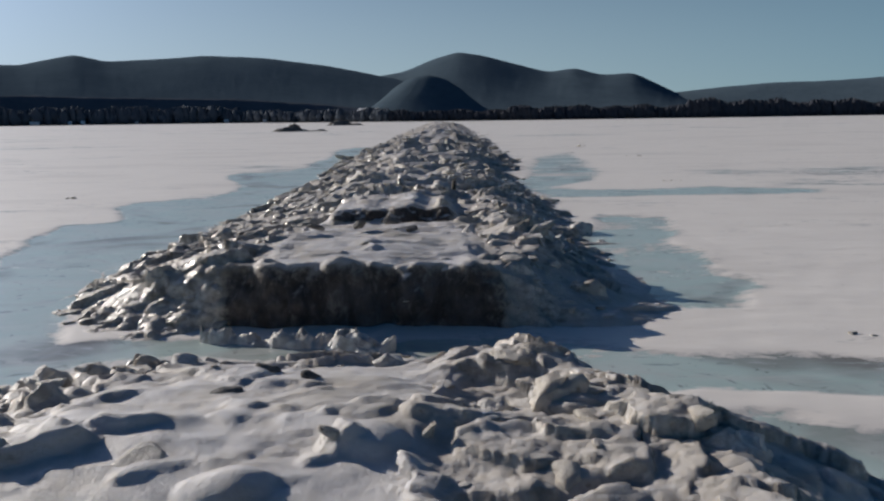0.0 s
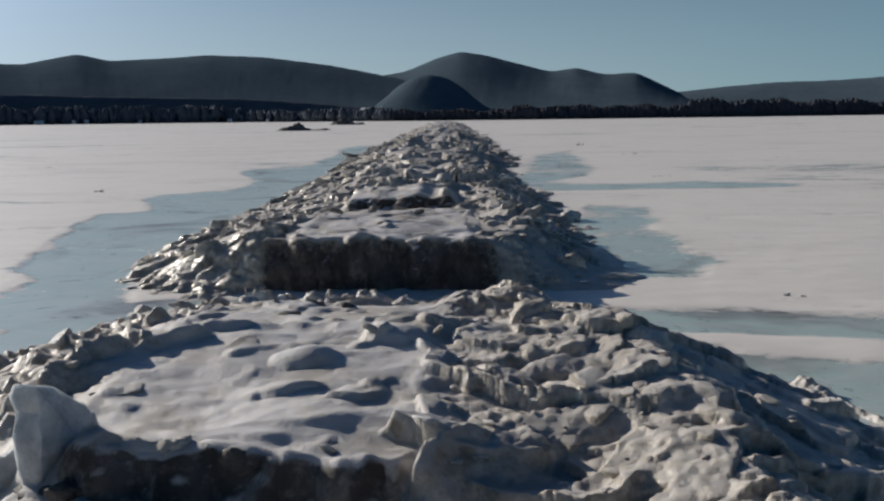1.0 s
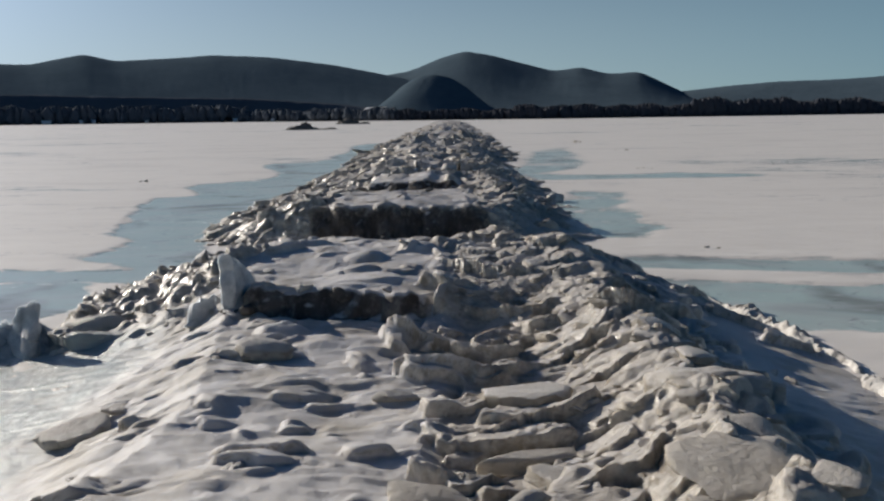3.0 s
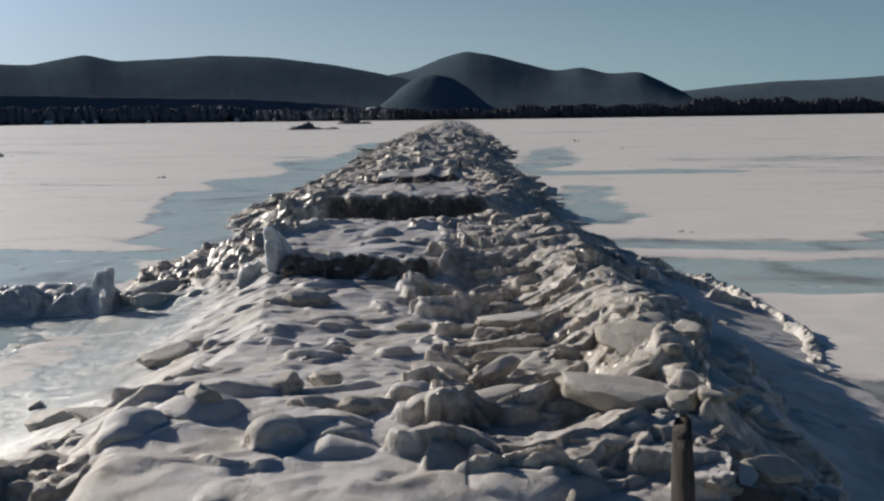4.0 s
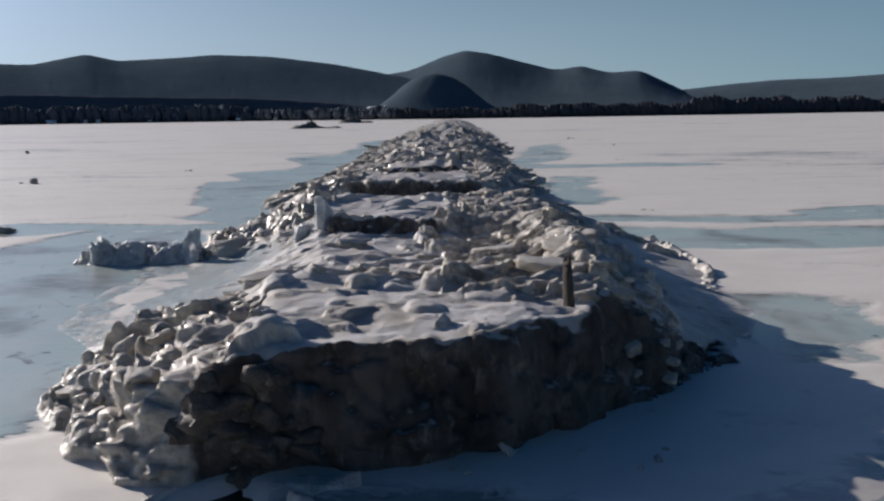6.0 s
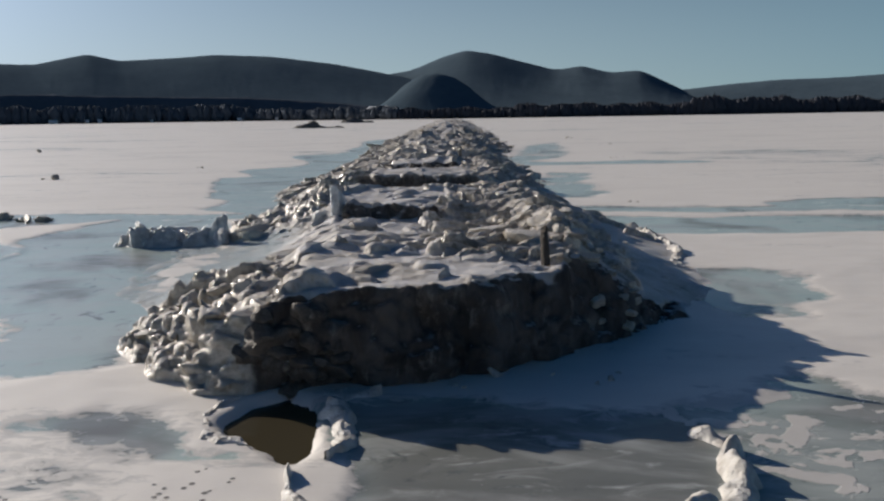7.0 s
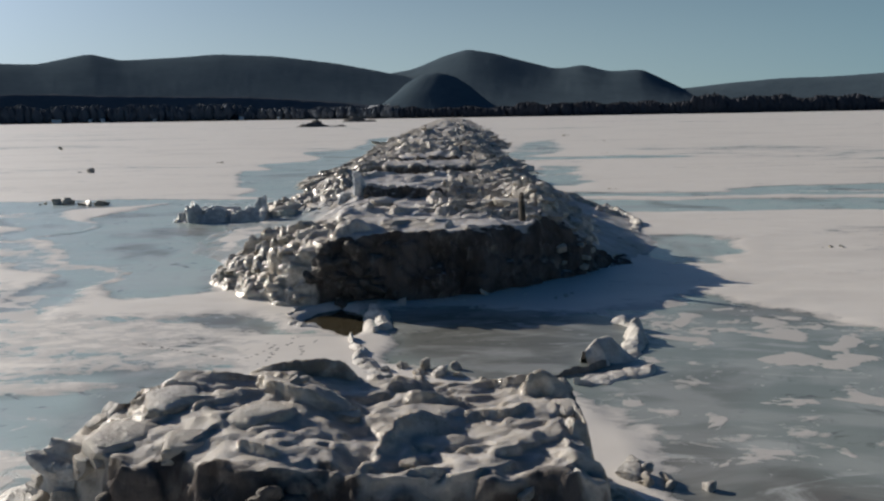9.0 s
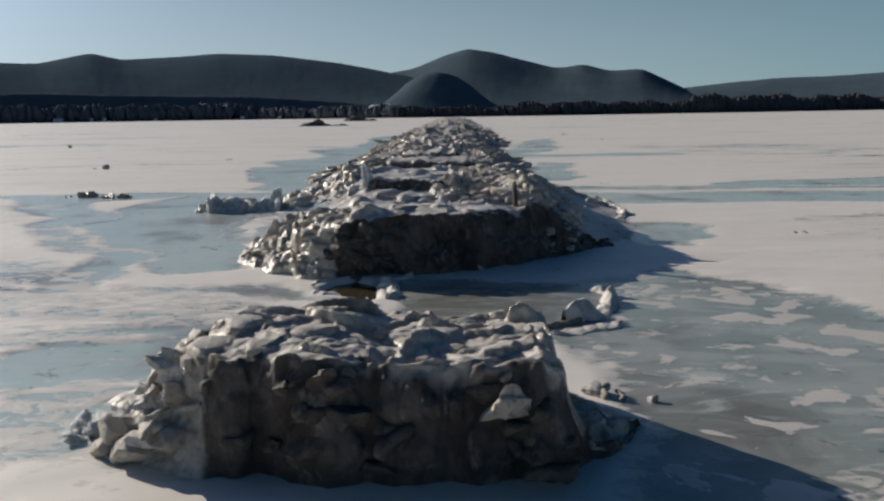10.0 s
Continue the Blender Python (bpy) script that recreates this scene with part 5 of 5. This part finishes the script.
ice_heap("broken snow-crusted slabs at the end of a pressure ridge", -1.3, -27.3, (0.8, 0.45), 14, (0.2, 0.5), ("slab", "snowy"), 0.1)
ice_heap("sunlit snow clods piled beside the small pier remnant", 3.7, -33.9, (0.5, 0.35), 12, (0.18, 0.42), ("snowy", "slab"), 0.2)
ice_heap("bluish ice slabs stacked at the foot of the small pier remnant", -9.4, -36.2, (0.45, 0.45), 14, (0.25, 0.55), ("pale",), 0.3)
ice_heap("small broken ice pieces lying before the pier front", 0.5, -17.6, (2.2, 0.3), 12, (0.15, 0.38), ("slab", "snowy"))
for k, (x, y, sx, sy, n, s) in enumerate(((-37.3, 20.8, 1.2, 0.4, 9, 0.9), (-34.0, 19.6, 1.1, 0.4, 11, 0.9), (-55.5, 62, 1.4, 0.6, 7, 1.0), (-41.5, 82, 0.6, 0.3, 4, 0.5),
                                          (-108, 153, 1.4, 0.5, 5, 1.0), (29.5, 96, 1.2, 0.4, 6, 0.5), (39, 209, 1.0, 0.5, 3, 1.0), (21.7, -7.1, 0.35, 0.2, 4, 0.25), (16.5, 27.5, 0.5, 0.2, 4, 0.25), (40, 156, 1.2, 0.5, 4, 0.7))):
    ice_heap("few dark ice clods lying on the snow", x, y, (sx, sy), n, (0.15, s), ("block", "slab"))

# dark stones lying on the snow of the terraces
for x, y, z, size in ((-5.6, 17.0, 2.0, 0.42), (-4.3, 17.0, 2.1, 0.36), (-3.0, 16.3, 2.2, 0.3), (-4.8, 15.1, 2.3, 0.36), (-4.5, 39.6, 2.5, 0.4), (-6.8, 38.8, 2.5, 0.35), (-3.0, 40.6, 2.5, 0.45), (-1.6, 38.0, 2.5, 0.3)):
    me = ICE["block"][int(rng.integers(8))].copy()
    me.materials[0] = M_ROCK
    stone = new("stone", me)
    stone.matrix_basis = Matrix.LocRotScale(Vector((x, y, z + 0.32)), Euler((rng.normal() * 0.3, rng.normal() * 0.3, rng.uniform(0, 6))), Vector((size * 1.2, size, size * 0.8)))
    tagged(stone, "dark stone lying frozen on the snowy pier top", "stone", "stones on the pier")

# two far islets of rock and ice
for x, y, w, tall, turn, seed in ((-108, 525, 13, 3.8, 0.05, 151), (-133, 960, 16, 7.0, -0.05, 157)):
    isle = tagged(new("islet"), "low islet of dark rock and ice", "islet")
    heap_body(isle, x, y, w, 0.5 * w, tall, turn, seed, M_ROCK, 6.0)
    heap_body(isle, x + 1.3 * w, y + 4, 0.6 * w, 0.4 * w, 0.4 * tall, turn, seed + 3, M_ROCK, 6.0)


# ---- pressure ridges and clods on the river ice ----
def pressure_ridge(label, line, width, tall, seed, rough=1.0, cover=M_CRUST):
    line = np.array(line, float)
    seg = np.hypot(*np.diff(line, axis=0).T)
    s = np.concatenate([[0], np.cumsum(seg)])
    u = np.arange(0, s[-1], 0.06)
    cx, cy = np.interp(u, s, line[:, 0]), np.interp(u, s, line[:, 1])
    tx, ty = np.gradient(cx), np.gradient(cy)
    tl = np.hypot(tx, ty)
    v = np.linspace(-1, 1, 25)
    wid = width * (0.65 + 0.8 * fbm(u / 1.1, u * 0 + seed, octaves=4, seed=seed)) * np.sqrt(np.clip(np.minimum(u, s[-1] - u) / 0.5, 0.05, 1))
    x = cx[:, None] - ty[:, None] / tl[:, None] * v * wid[:, None]
    y = cy[:, None] + tx[:, None] / tl[:, None] * v * wid[:, None]
    x, y = x + 0.3 * fbm(x / 0.9, y / 0.9, octaves=3, seed=seed), y + 0.3 * fbm(x / 0.9 + 40, y / 0.9, octaves=3, seed=seed)
    crown = (1 - v ** 2) ** 1.5 * tall * np.clip(0.45 + 1.1 * fbm(u / 0.9, u * 0, octaves=4, seed=seed + 2), 0.05, 1)[:, None]
    z = crown * (1 + 0.6 * (1 - rough)) + rough * tall * (0.45 * lumps(x, y, x * 0, 0.22, seed) - 0.12 + 0.5 * plates(x, y, 0.3, seed + 5)) * (1 - v ** 2) + 0.05 - 0.12 * np.abs(v) ** 6
    ob = link_mesh("pressure_ridge", np.stack([x.ravel(), y.ravel(), z.ravel()], 1), grid_faces(25, len(u)), cover)
    return tagged(ob, label, "ice ridge")


pressure_ridge("crusted snow ridge along a crack in the river ice", [(-4.2, -23.6), (-3.8, -24.9), (-3.3, -26.4), (-2.5, -28.4), (-2.2, -30)], 0.62, 0.24, 3, 0.5)
pressure_ridge("white snow ridge along a crack in the river ice", [(5.8, -21.4), (6.25, -22.6), (6.0, -24.0), (5.0, -25.8), (3.8, -26.5)], 0.62, 0.45, 8, 0.2)
pressure_ridge("flat white floe frozen beside the snow ridge", [(3.0, -28.3), (4.5, -27.5), (5.9, -26.9)], 0.6, 0.12, 9, 0.3)
pressure_ridge("thin raised seam of dark ice along a crack", [(2.0, -28.3), (2.9, -27.5), (3.5, -27.1), (4.4, -26.6)], 0.16, 0.14, 10, 0.5, M_DARK_PRESSED)
pressure_ridge("thin snow rim beside the open water", [(-3.9, -19.6), (-3.3, -20.6), (-3.0, -21.8), (-3.4, -23.1)], 0.6, 0.22, 12, 0.7)
pressure_ridge("broken snow crust between the pier front and the open water", [(-4.4, -18.8), (-3.4, -18.9), (-2.5, -18.7)], 0.55, 0.2, 13, 0.7)
pressure_ridge("low snow rim curving round the open water", [(-5.6, -22.3), (-6.6, -21.6), (-7.1, -20.4), (-6.6, -19.1)], 0.4, 0.14, 14)
pressure_ridge("crusted rim of snow clods along the foot of the pier", [(10.4, 16.2), (12.2, 13.0), (12.6, 9), (12.9, 4.5), (12.2, 0.6), (11.4, -1.2)], 0.6, 0.3, 15)
pressure_ridge("line of ice lumps before the pier front", [(-9.5, 27.6), (-7, 27.3), (-4.6, 27.0), (-1.8, 26.2)], 0.7, 0.6, 19)
pressure_ridge("low bank of frozen snow between the heaps and the pier", [(-22, 8.2), (-19, 8.0), (-16, 8.8), (-12.5, 9.0)], 1.6, 0.55, 27)
